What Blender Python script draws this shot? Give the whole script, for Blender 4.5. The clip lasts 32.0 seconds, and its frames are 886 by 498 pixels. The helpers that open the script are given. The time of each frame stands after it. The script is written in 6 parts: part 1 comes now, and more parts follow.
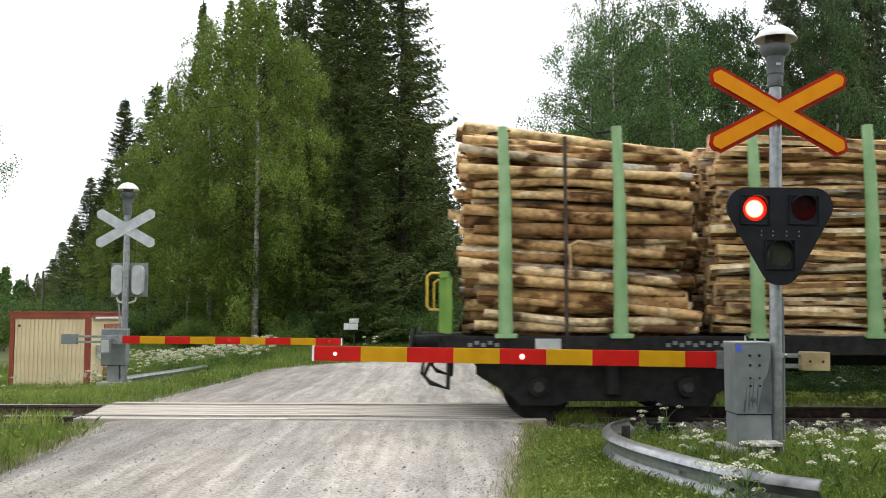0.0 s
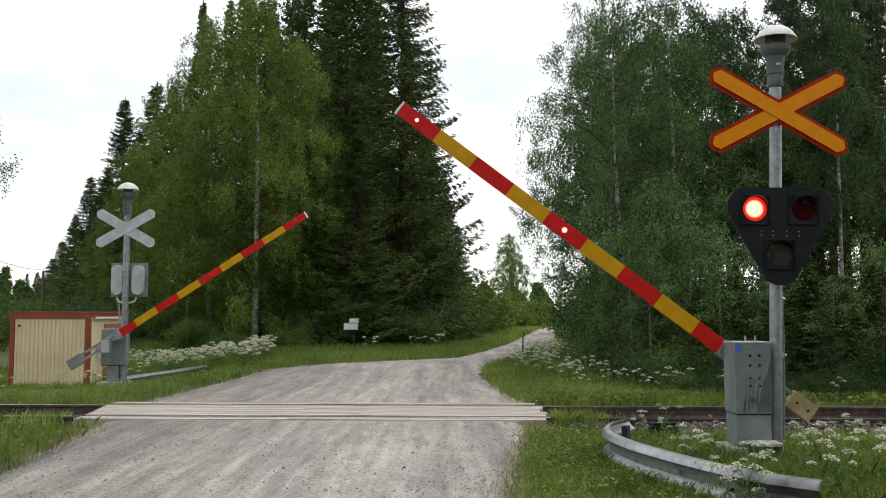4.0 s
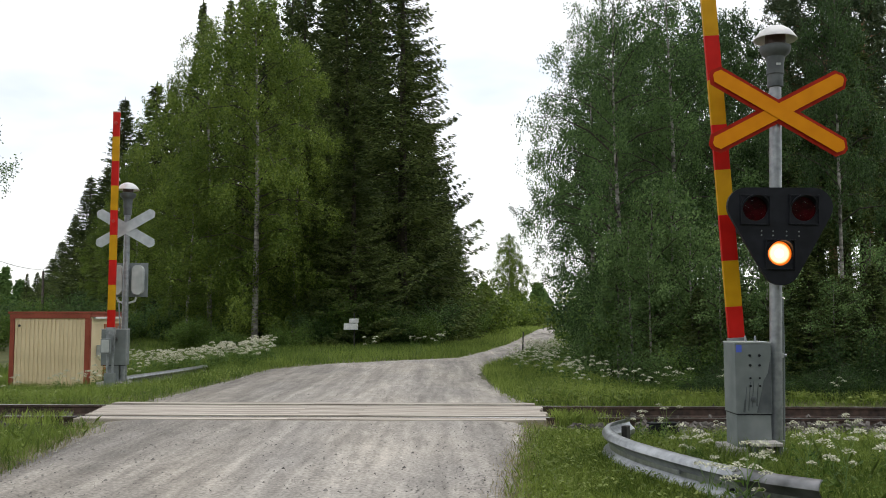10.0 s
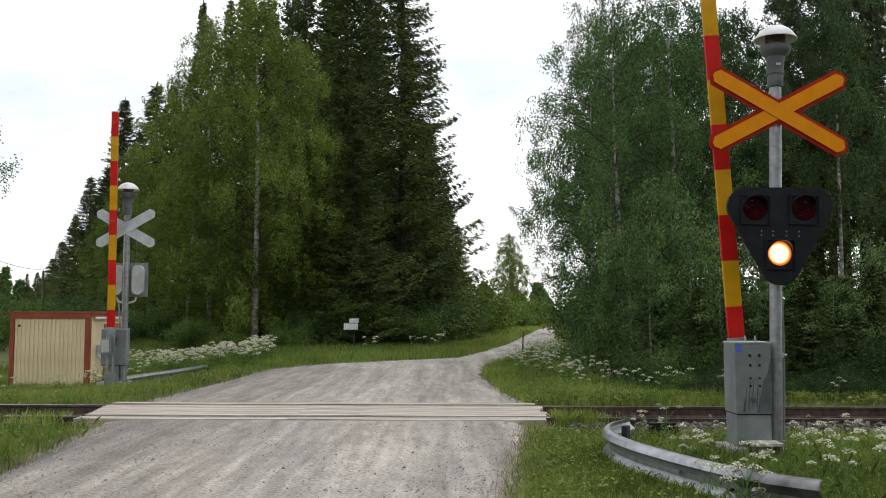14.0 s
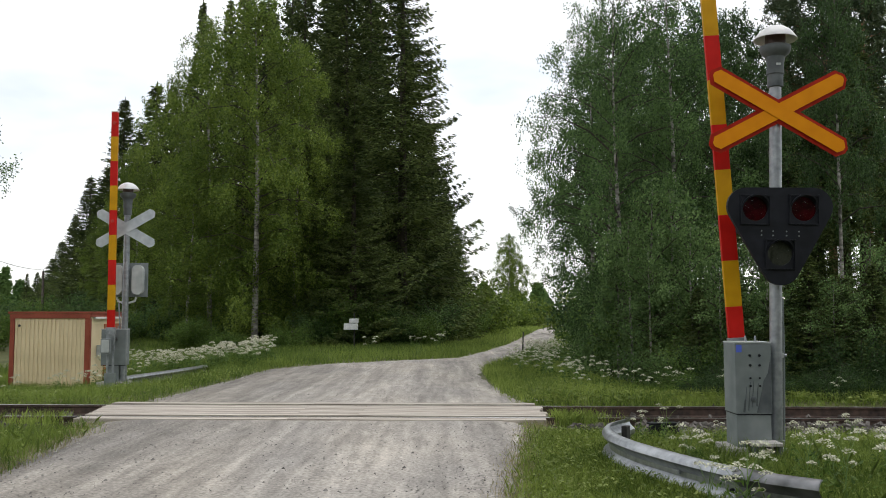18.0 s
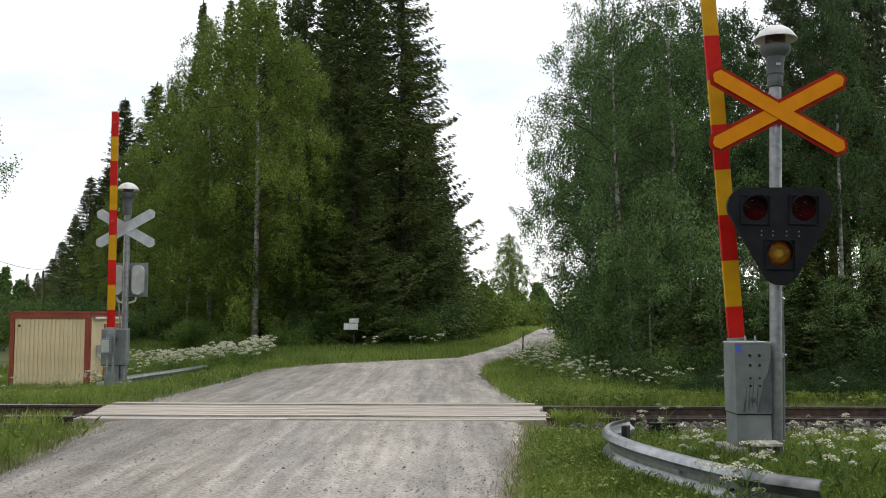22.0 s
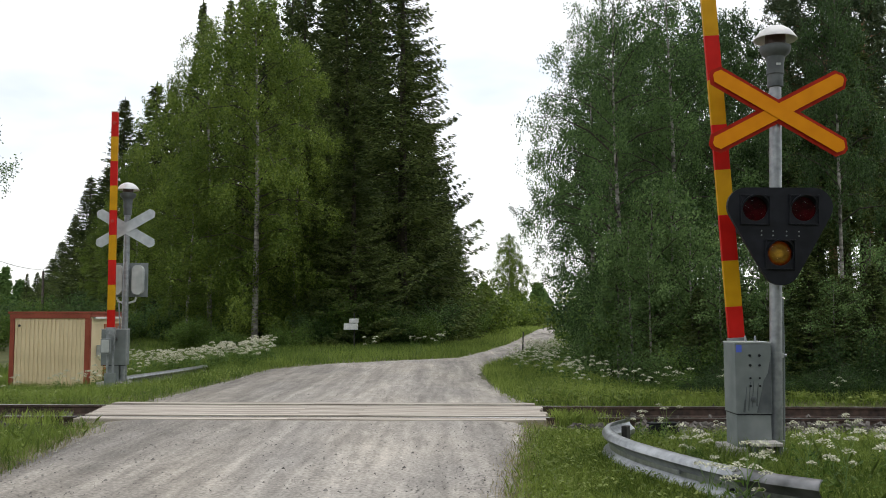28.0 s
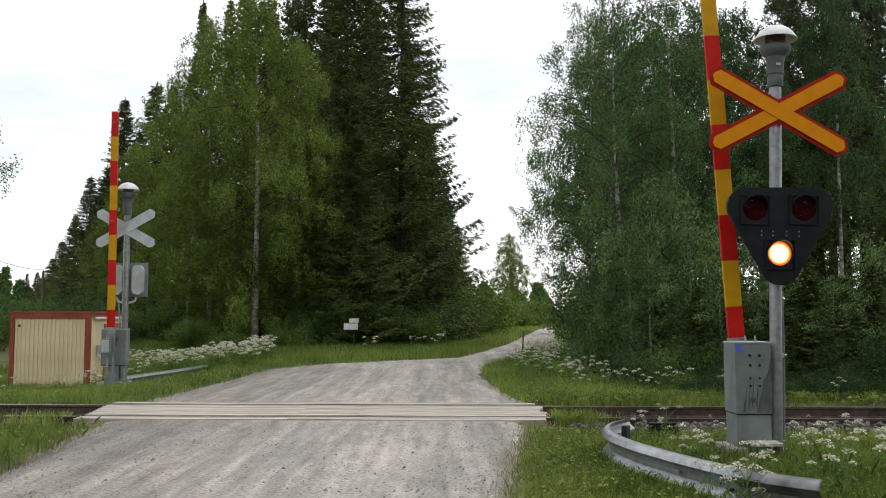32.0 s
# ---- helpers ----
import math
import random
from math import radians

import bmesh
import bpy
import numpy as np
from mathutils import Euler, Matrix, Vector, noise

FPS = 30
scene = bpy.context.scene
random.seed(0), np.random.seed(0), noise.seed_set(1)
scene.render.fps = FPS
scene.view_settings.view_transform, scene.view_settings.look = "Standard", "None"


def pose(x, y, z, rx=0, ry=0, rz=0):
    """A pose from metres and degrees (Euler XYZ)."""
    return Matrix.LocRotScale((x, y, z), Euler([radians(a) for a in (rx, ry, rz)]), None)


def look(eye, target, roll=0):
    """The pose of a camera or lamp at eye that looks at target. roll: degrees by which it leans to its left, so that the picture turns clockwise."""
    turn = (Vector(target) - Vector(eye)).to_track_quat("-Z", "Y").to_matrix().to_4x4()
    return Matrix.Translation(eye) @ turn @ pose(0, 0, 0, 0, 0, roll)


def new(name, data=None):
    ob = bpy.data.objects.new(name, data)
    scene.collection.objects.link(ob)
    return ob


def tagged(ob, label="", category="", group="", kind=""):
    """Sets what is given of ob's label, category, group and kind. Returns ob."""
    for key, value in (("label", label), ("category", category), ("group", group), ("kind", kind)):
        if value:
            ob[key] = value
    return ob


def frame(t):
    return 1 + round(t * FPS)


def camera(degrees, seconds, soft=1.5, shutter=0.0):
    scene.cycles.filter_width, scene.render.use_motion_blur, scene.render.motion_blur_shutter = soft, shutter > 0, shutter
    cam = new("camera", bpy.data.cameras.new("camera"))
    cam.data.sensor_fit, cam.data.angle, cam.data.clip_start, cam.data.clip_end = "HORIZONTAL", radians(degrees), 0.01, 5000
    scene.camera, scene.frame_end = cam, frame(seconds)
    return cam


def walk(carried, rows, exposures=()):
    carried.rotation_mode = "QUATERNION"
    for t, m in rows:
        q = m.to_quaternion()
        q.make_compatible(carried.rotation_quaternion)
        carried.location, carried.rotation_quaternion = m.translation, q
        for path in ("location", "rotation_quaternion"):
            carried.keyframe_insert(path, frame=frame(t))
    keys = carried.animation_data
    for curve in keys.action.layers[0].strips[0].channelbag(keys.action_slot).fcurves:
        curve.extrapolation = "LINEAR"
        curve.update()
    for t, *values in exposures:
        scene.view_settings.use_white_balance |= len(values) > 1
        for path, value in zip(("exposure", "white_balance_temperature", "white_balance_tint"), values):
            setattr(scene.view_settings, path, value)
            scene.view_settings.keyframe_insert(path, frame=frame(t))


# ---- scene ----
cam = camera(53.66, 32.0, soft=0.95, shutter=0.08)
EYE = pose(0, 0, 1.45, 94.206, 0, 0)
walk(cam, [(0, EYE), (32.0, EYE)], exposures=[(0, 0.60), (0.3, 0.55), (0.6, 0.41), (1.0, 0.20), (2.0, 0.02), (5.5, -0.03), (32.0, -0.03)])

# ---- light: a bright overcast sky, soft sun behind the clouds ----
SUN_ELEV, SUN_TURN = radians(58), radians(35)
world = bpy.data.worlds.new("overcast_sky")
scene.world = world
world.use_nodes = True
wn, wl = world.node_tree.nodes, world.node_tree.links
wn.clear()
w_out = wn.new("ShaderNodeOutputWorld")
w_sky = wn.new("ShaderNodeTexSky")
w_sky.sky_type, w_sky.sun_disc = "NISHITA", False
w_sky.sun_elevation, w_sky.sun_rotation = SUN_ELEV, SUN_TURN
w_bg_sky, w_bg_cloud = wn.new("ShaderNodeBackground"), wn.new("ShaderNodeBackground")
w_bg_sky.inputs["Strength"].default_value = 0.15
wl.new(w_sky.outputs[0], w_bg_sky.inputs["Color"])
w_bg_cloud.inputs["Strength"].default_value = 1.0
w_co = wn.new("ShaderNodeTexCoord")
w_map = wn.new("ShaderNodeMapping")
w_map.inputs["Scale"].default_value = (2.2, 2.2, 6.0)
w_map.inputs["Location"].default_value = (1.7, 0.4, 0.9)
w_map.inputs["Rotation"].default_value = (0, 0, radians(-34))
wl.new(w_co.outputs["Generated"], w_map.inputs["Vector"])
w_noise = wn.new("ShaderNodeTexNoise")
w_noise.inputs["Scale"].default_value, w_noise.inputs["Detail"].default_value = 1.4, 5
wl.new(w_map.outputs[0], w_noise.inputs["Vector"])
w_ramp = wn.new("ShaderNodeValToRGB")
w_ramp.color_ramp.elements[0].position, w_ramp.color_ramp.elements[0].color = 0.29, (0.93, 1.01, 1.10, 1)
w_ramp.color_ramp.elements[1].position, w_ramp.color_ramp.elements[1].color = 0.45, (1.25, 1.25, 1.25, 1)
wl.new(w_noise.outputs[0], w_ramp.inputs[0])
wl.new(w_ramp.outputs[0], w_bg_cloud.inputs["Color"])
w_mix = wn.new("ShaderNodeMixShader")
w_mix.inputs[0].default_value = 0.86
wl.new(w_bg_sky.outputs[0], w_mix.inputs[1])
wl.new(w_bg_cloud.outputs[0], w_mix.inputs[2])
wl.new(w_mix.outputs[0], w_out.inputs["Surface"])

sun_data = bpy.data.lights.new("sun", "SUN")
sun_data.energy, sun_data.angle, sun_data.color = 0.8, radians(30), (1.0, 0.96, 0.9)
sun = new("sun", sun_data)
sun.matrix_world = look((math.sin(SUN_TURN) * 30, math.cos(SUN_TURN) * 30, 30 * math.tan(SUN_ELEV)), (0, 12, 0))


# ---- materials ----
def surf(name, low, high, scale=8.0, rough=0.7, bump=0.0, bump_scale=60.0, metal=0.0, spread=0.0, island=0.0,
         stretch=(1, 1, 1), through_light=0.0, coarse=0.25, coords="Object", spec=0.5):
    """A surface between two colours: fine grain, coarse blotches, a random shade for each object or island."""
    m = bpy.data.materials.new(name)
    m.use_nodes = True
    n, l = m.node_tree.nodes, m.node_tree.links
    b = n["Principled BSDF"]
    b.inputs["Roughness"].default_value, b.inputs["Metallic"].default_value = rough, metal
    b.inputs["Specular IOR Level"].default_value = spec
    co, mp = n.new("ShaderNodeTexCoord"), n.new("ShaderNodeMapping")
    mp.inputs["Scale"].default_value = stretch
    l.new(co.outputs[coords], mp.inputs["Vector"])
    fine, big = n.new("ShaderNodeTexNoise"), n.new("ShaderNodeTexNoise")
    fine.inputs["Scale"].default_value, fine.inputs["Detail"].default_value = scale, 6
    big.inputs["Scale"].default_value, big.inputs["Detail"].default_value = scale * coarse, 3
    l.new(mp.outputs[0], fine.inputs["Vector"])
    l.new(mp.outputs[0], big.inputs["Vector"])
    add = n.new("ShaderNodeMath")
    add.operation = "ADD"
    l.new(fine.outputs[0], add.inputs[0])
    l.new(big.outputs[0], add.inputs[1])
    rng = n.new("ShaderNodeMapRange")
    rng.inputs["From Min"].default_value, rng.inputs["From Max"].default_value = 0.72, 1.28
    l.new(add.outputs[0], rng.inputs["Value"])
    shade = rng.outputs[0]
    if spread or island:
        if spread:
            r = n.new("ShaderNodeObjectInfo").outputs["Random"]
        else:
            r = n.new("ShaderNodeNewGeometry").outputs["Random Per Island"]
        k = n.new("ShaderNodeMath")
        k.operation = "MULTIPLY_ADD"
        l.new(r, k.inputs[0])
        k.inputs[1].default_value, k.inputs[2].default_value = (spread or island), -(spread or island) / 2
        s = n.new("ShaderNodeMath")
        s.operation, s.use_clamp = "ADD", True
        l.new(shade, s.inputs[0])
        l.new(k.outputs[0], s.inputs[1])
        shade = s.outputs[0]
    mix = n.new("ShaderNodeMix")
    mix.data_type = "RGBA"
    mix.inputs["A"].default_value, mix.inputs["B"].default_value = (*low, 1), (*high, 1)
    l.new(shade, mix.inputs["Factor"])
    colour = mix.outputs["Result"]
    l.new(colour, b.inputs["Base Color"])
    if bump:
        bn, bp = n.new("ShaderNodeTexNoise"), n.new("ShaderNodeBump")
        bn.inputs["Scale"].default_value, bn.inputs["Detail"].default_value = bump_scale, 4
        l.new(mp.outputs[0], bn.inputs["Vector"])
        bp.inputs["Strength"].default_value, bp.inputs["Distance"].default_value = bump, 0.02
        l.new(bn.outputs[0], bp.inputs["Height"])
        l.new(bp.outputs[0], b.inputs["Normal"])
    if through_light:
        t, ms = n.new("ShaderNodeBsdfTranslucent"), n.new("ShaderNodeMixShader")
        l.new(colour, t.inputs["Color"])
        ms.inputs[0].default_value = through_light
        l.new(b.outputs[0], ms.inputs[1])
        l.new(t.outputs[0], ms.inputs[2])
        l.new(ms.outputs[0], n["Material Output"].inputs["Surface"])
    return m


def glow(name, centre, rim, strength, radius, ring=None, ring_at=0.34, core_at=0.52, hot=None):
    """A lit lamp seen from the front: hot in the middle, coloured at the rim."""
    m = bpy.data.materials.new(name)
    m.use_nodes = True
    n, l = m.node_tree.nodes, m.node_tree.links
    n.remove(n["Principled BSDF"])
    e = n.new("ShaderNodeEmission")
    co, g, r = n.new("ShaderNodeTexCoord"), n.new("ShaderNodeTexGradient"), n.new("ShaderNodeValToRGB")
    mp = n.new("ShaderNodeMapping")
    mp.inputs["Scale"].default_value = (1 / radius,) * 3
    g.gradient_type = "SPHERICAL"
    l.new(co.outputs["Object"], mp.inputs[0])
    l.new(mp.outputs[0], g.inputs[0])
    l.new(g.outputs[0], r.inputs[0])
    r.color_ramp.elements[0].position, r.color_ramp.elements[0].color = 0.02, (*rim, 1)
    r.color_ramp.elements[1].position, r.color_ramp.elements[1].color = 0.4, (*centre, 1)
    if ring:
        r.color_ramp.elements[1].position = core_at
        mid = r.color_ramp.elements.new(ring_at)
        mid.color = (*ring, 1)
    if hot:
        for at, col in ((0.62, centre), (0.8, hot)):
            r.color_ramp.elements.new(at).color = (*col, 1)
    l.new(r.outputs[0], e.inputs["Color"])
    e.inputs["Strength"].default_value = strength
    l.new(e.outputs[0], n["Material Output"].inputs["Surface"])
    return m


def clear(name, tint, gloss=0.015):
    m = bpy.data.materials.new(name)
    m.use_nodes = True
    n, l = m.node_tree.nodes, m.node_tree.links
    n.remove(n["Principled BSDF"])
    t, g, ms = n.new("ShaderNodeBsdfTransparent"), n.new("ShaderNodeBsdfGlossy"), n.new("ShaderNodeMixShader")
    t.inputs["Color"].default_value = (*tint, 1)
    g.inputs["Roughness"].default_value = 0.15
    ms.inputs[0].default_value = gloss
    l.new(t.outputs[0], ms.inputs[1])
    l.new(g.outputs[0], ms.inputs[2])
    l.new(ms.outputs[0], n["Material Output"].inputs["Surface"])
    return m


def gravel():
    """Packed gravel: wheel tracks drawn out along the road, damp blotches, and grains of every grey."""
    m = bpy.data.materials.new("gravel")
    m.use_nodes = True
    n, l = m.node_tree.nodes, m.node_tree.links
    b = n["Principled BSDF"]
    b.inputs["Roughness"].default_value, b.inputs["Specular IOR Level"].default_value = 0.95, 0.15
    co = n.new("ShaderNodeTexCoord")

    def layer(scale, stretch, detail, low, high):
        mp, t, r = n.new("ShaderNodeMapping"), n.new("ShaderNodeTexNoise"), n.new("ShaderNodeMapRange")
        mp.inputs["Scale"].default_value = stretch
        mp.inputs["Rotation"].default_value = (0, 0, radians(13))
        t.inputs["Scale"].default_value, t.inputs["Detail"].default_value = scale, detail
        r.inputs["From Min"].default_value, r.inputs["From Max"].default_value = 0.3, 0.7
        r.inputs["To Min"].default_value, r.inputs["To Max"].default_value = low, high
        l.new(co.outputs["Object"], mp.inputs[0])
        l.new(mp.outputs[0], t.inputs[0])
        l.new(t.outputs[0], r.inputs["Value"])
        return r.outputs[0], t.outputs[0]

    def times(a, c):
        k = n.new("ShaderNodeMath")
        k.operation = "MULTIPLY"
        l.new(a, k.inputs[0])
        l.new(c, k.inputs[1])
        return k.outputs[0]

    tracks, _ = layer(2.3, (1.0, 0.05, 1), 4, 0.72, 1.22)
    combed, _ = layer(9.0, (1.0, 0.07, 1), 5, 0.80, 1.18)
    blotch, tint = layer(0.8, (1.0, 0.35, 1), 4, 0.84, 1.14)
    patch, _ = layer(5.0, (1.0, 0.5, 1), 5, 0.86, 1.12)
    grain, grit = layer(30, (1, 1, 1), 6, 0.66, 1.30)
    # gravel gets darker towards the left side of the road
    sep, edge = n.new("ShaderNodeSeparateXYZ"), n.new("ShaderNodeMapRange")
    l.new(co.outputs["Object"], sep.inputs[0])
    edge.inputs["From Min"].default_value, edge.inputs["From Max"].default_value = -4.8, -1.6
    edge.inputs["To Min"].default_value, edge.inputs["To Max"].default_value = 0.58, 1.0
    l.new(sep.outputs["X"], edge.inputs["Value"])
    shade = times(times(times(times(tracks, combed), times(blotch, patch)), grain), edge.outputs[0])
    mix, sc = n.new("ShaderNodeMix"), n.new("ShaderNodeVectorMath")
    mix.data_type = "RGBA"
    mix.inputs["A"].default_value, mix.inputs["B"].default_value = (0.325, 0.315, 0.308, 1), (0.435, 0.39, 0.328, 1)
    l.new(tint, mix.inputs["Factor"])
    sc.operation = "SCALE"
    l.new(mix.outputs["Result"], sc.inputs[0])
    l.new(shade, sc.inputs["Scale"])
    l.new(sc.outputs[0], b.inputs["Base Color"])
    bp = n.new("ShaderNodeBump")
    bp.inputs["Strength"].default_value, bp.inputs["Distance"].default_value = 0.45, 0.012
    l.new(grit, bp.inputs["Height"])
    l.new(bp.outputs[0], b.inputs["Normal"])
    return m


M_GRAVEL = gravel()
M_PEBBLE = surf("pebble", (0.13, 0.12, 0.115), (0.40, 0.38, 0.35), 6, 0.9, island=1.0)
M_SOIL = surf("soil_and_litter", (0.06, 0.07, 0.018), (0.13, 0.14, 0.05), 1.6, 0.95, 0.6, 20)
M_BALLAST = surf("ballast", (0.055, 0.047, 0.042), (0.18, 0.165, 0.15), 14, 0.95, 0.8, 30, island=0.8)
M_GRASS = surf("grass", (0.10, 0.16, 0.027), (0.36, 0.45, 0.105), 0.9, 0.6, island=0.8, through_light=0.45, spec=0.25)
# darker copy of the grass colour
M_DARK_GRASS = surf("dark_grass", (0.07, 0.122, 0.02), (0.26, 0.345, 0.075), 0.9, 0.65, island=0.7, through_light=0.35, spec=0.25)
M_BIRCH_LEAF = surf("birch_leaf", (0.036, 0.078, 0.020), (0.142, 0.238, 0.074), 0.45, 0.5, island=1.2, through_light=0.42, spec=0.3)
# birch leaf darkened: the gloom inside the wood is put into its colour
M_SHADED_BIRCH_LEAF = surf("shaded_birch_leaf", (0.022, 0.052, 0.013), (0.088, 0.155, 0.048), 0.45, 0.5, island=1.1, through_light=0.4, spec=0.3)
M_LIME_LEAF = surf("young_birch_leaf", (0.06, 0.108, 0.013), (0.22, 0.295, 0.05), 0.35, 0.5, island=1.1, through_light=0.42, spec=0.3)
M_SPRUCE = surf("spruce_needles", (0.034, 0.056, 0.016), (0.155, 0.20, 0.055), 0.4, 0.8, island=1.1, through_light=0.15, spec=0.2)
M_PINE = surf("pine_needles", (0.03, 0.05, 0.022), (0.09, 0.12, 0.05), 0.5, 0.7, island=0.6, through_light=0.15, spec=0.2)
M_SHRUB = surf("shrub_leaf", (0.055, 0.11, 0.018), (0.175, 0.265, 0.055), 0.7, 0.5, island=1.1, through_light=0.42, spec=0.3)
# leaf lightened: light on the front shrubs and saplings is put into its colour
M_LIT_LEAF = surf("lit_leaf", (0.068, 0.13, 0.040), (0.205, 0.315, 0.105), 0.7, 0.55, island=1.1, through_light=0.42, spec=0.3)
M_STRAW = surf("dry_grass", (0.22, 0.20, 0.11), (0.42, 0.38, 0.22), 0.9, 0.8, island=0.8, through_light=0.3, spec=0.1)
# shrub leaf darkened: the shade under the wood is put into its colour
M_SHADED_LEAF = surf("shaded_leaf", (0.019, 0.046, 0.012), (0.066, 0.118, 0.034), 0.7, 0.55, island=1.1, through_light=0.35, spec=0.2)
# leaf colour of the distant woods, a little paler than the birch leaf
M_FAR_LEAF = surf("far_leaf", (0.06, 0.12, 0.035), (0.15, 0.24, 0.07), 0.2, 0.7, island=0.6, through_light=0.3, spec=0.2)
M_BIRCH_BARK = surf("birch_bark", (0.03, 0.027, 0.022), (0.42, 0.40, 0.36), 4.0, 0.8, 0.4, 18, stretch=(1, 1, 2.6))
M_DARK_BARK = surf("spruce_bark", (0.022, 0.018, 0.014), (0.075, 0.06, 0.045), 7.0, 0.9, 0.6, 20, stretch=(1, 1, 0.4))
M_PINE_BARK = surf("pine_bark", (0.09, 0.05, 0.03), (0.28, 0.15, 0.08), 6.0, 0.9, 0.6, 20, stretch=(1, 1, 0.4))
M_STEM = surf("green_stem", (0.10, 0.19, 0.04), (0.22, 0.32, 0.09), 5.0, 0.6)
M_UMBEL = surf("white_florets", (0.46, 0.46, 0.33), (0.75, 0.75, 0.61), 30.0, 0.7, island=0.6, through_light=0.25)
M_GALV = surf("galvanised_steel", (0.225, 0.245, 0.26), (0.39, 0.41, 0.43), 14.0, 0.45, 0.05, 60, metal=0.8)
M_GREY_PAINT = surf("grey_paint", (0.155, 0.18, 0.18), (0.245, 0.27, 0.27), 5.0, 0.55, 0.03, 40, spec=0.3)
M_PALE_GREY = surf("pale_grey_paint", (0.34, 0.37, 0.37), (0.55, 0.58, 0.57), 5.0, 0.55)
M_BACK_ALU = surf("bare_aluminium_back", (0.36, 0.41, 0.43), (0.58, 0.62, 0.64), 6.0, 0.5, metal=0.2)
M_DOME = surf("dome_enamel", (0.62, 0.62, 0.62), (0.85, 0.85, 0.85), 9.0, 0.3)
M_BLACK = surf("black_paint", (0.004, 0.005, 0.008), (0.011, 0.013, 0.019), 9.0, 0.55, spec=0.25)
M_DARK_STEEL = surf("dark_steel", (0.012, 0.012, 0.013), (0.05, 0.048, 0.045), 10.0, 0.6, 0.2, 40)
M_WAGON_DARK = surf("dark_wagon_steel", (0.006, 0.006, 0.007), (0.024, 0.023, 0.022), 8.0, 0.7, 0.2, 40, spec=0.25)
M_RUST = surf("rusty_rail", (0.035, 0.024, 0.02), (0.11, 0.07, 0.055), 12.0, 0.8, 0.3, 60)
M_RAIL_TOP = surf("polished_rail", (0.25, 0.25, 0.26), (0.5, 0.5, 0.5), 12.0, 0.3, metal=0.9)
M_WOOD = surf("weathered_plank", (0.25, 0.215, 0.18), (0.59, 0.535, 0.47), 5.0, 0.9, 0.5, 30, stretch=(0.2, 1, 1), spread=0.16)
M_SLEEPER = surf("old_sleeper", (0.06, 0.05, 0.045), (0.17, 0.14, 0.12), 7.0, 0.9, 0.5, 30, stretch=(1, 0.2, 1), spread=0.4)
M_SIGN_YELLOW = surf("sign_yellow", (0.68, 0.235, 0.002), (0.78, 0.29, 0.004), 6.0, 0.5, spec=0.15)
M_SIGN_RED = surf("sign_red", (0.30, 0.014, 0.006), (0.40, 0.022, 0.009), 6.0, 0.5, spec=0.15)
M_ARM_YELLOW = surf("arm_yellow", (0.50, 0.255, 0.002), (0.62, 0.33, 0.004), 6.0, 0.5, spec=0.2)
M_ARM_RED = surf("arm_red", (0.46, 0.008, 0.004), (0.58, 0.012, 0.007), 6.0, 0.5, spec=0.2)
M_WHITE = surf("white_paint", (0.66, 0.66, 0.65), (0.82, 0.82, 0.81), 8.0, 0.5)
M_CREAM = surf("cream_sheet_metal", (0.64, 0.53, 0.32), (0.80, 0.68, 0.44), 2.0, 0.55)
M_WEATHERED = surf("weathered_tan_paint", (0.26, 0.19, 0.09), (0.46, 0.36, 0.19), 6.0, 0.8, 0.2, 40)
M_SHED_RED = surf("falu_red_trim", (0.22, 0.042, 0.02), (0.32, 0.066, 0.032), 4.0, 0.7)
M_DOOR_BROWN = surf("brown_door", (0.32, 0.10, 0.04), (0.42, 0.15, 0.065), 4.0, 0.6)
M_CONCRETE = surf("concrete", (0.30, 0.29, 0.27), (0.5, 0.48, 0.45), 8.0, 0.95, 0.5, 40)
M_STONE = surf("field_stone", (0.16, 0.15, 0.14), (0.34, 0.32, 0.30), 8.0, 0.95, 0.5, 40)
M_STREAK = surf("grimy_grey_paint", (0.075, 0.087, 0.092), (0.14, 0.152, 0.158), 8.0, 0.6, spec=0.2)
M_BELL = surf("dark_brown_bell", (0.035, 0.018, 0.014), (0.085, 0.045, 0.035), 9.0, 0.45)
M_BLUE = surf("blue_sticker", (0.06, 0.10, 0.5), (0.09, 0.15, 0.62), 8.0, 0.5)
M_WAGON_GREEN = surf("bright_green_paint", (0.11, 0.24, 0.03), (0.19, 0.36, 0.06), 3.0, 0.5)
M_STAKE_GREEN = surf("pale_green_paint", (0.20, 0.36, 0.16), (0.31, 0.49, 0.25), 4.0, 0.5, spread=0.2)
M_HANDRAIL = surf("yellow_rail", (0.55, 0.36, 0.03), (0.7, 0.48, 0.06), 8.0, 0.5)


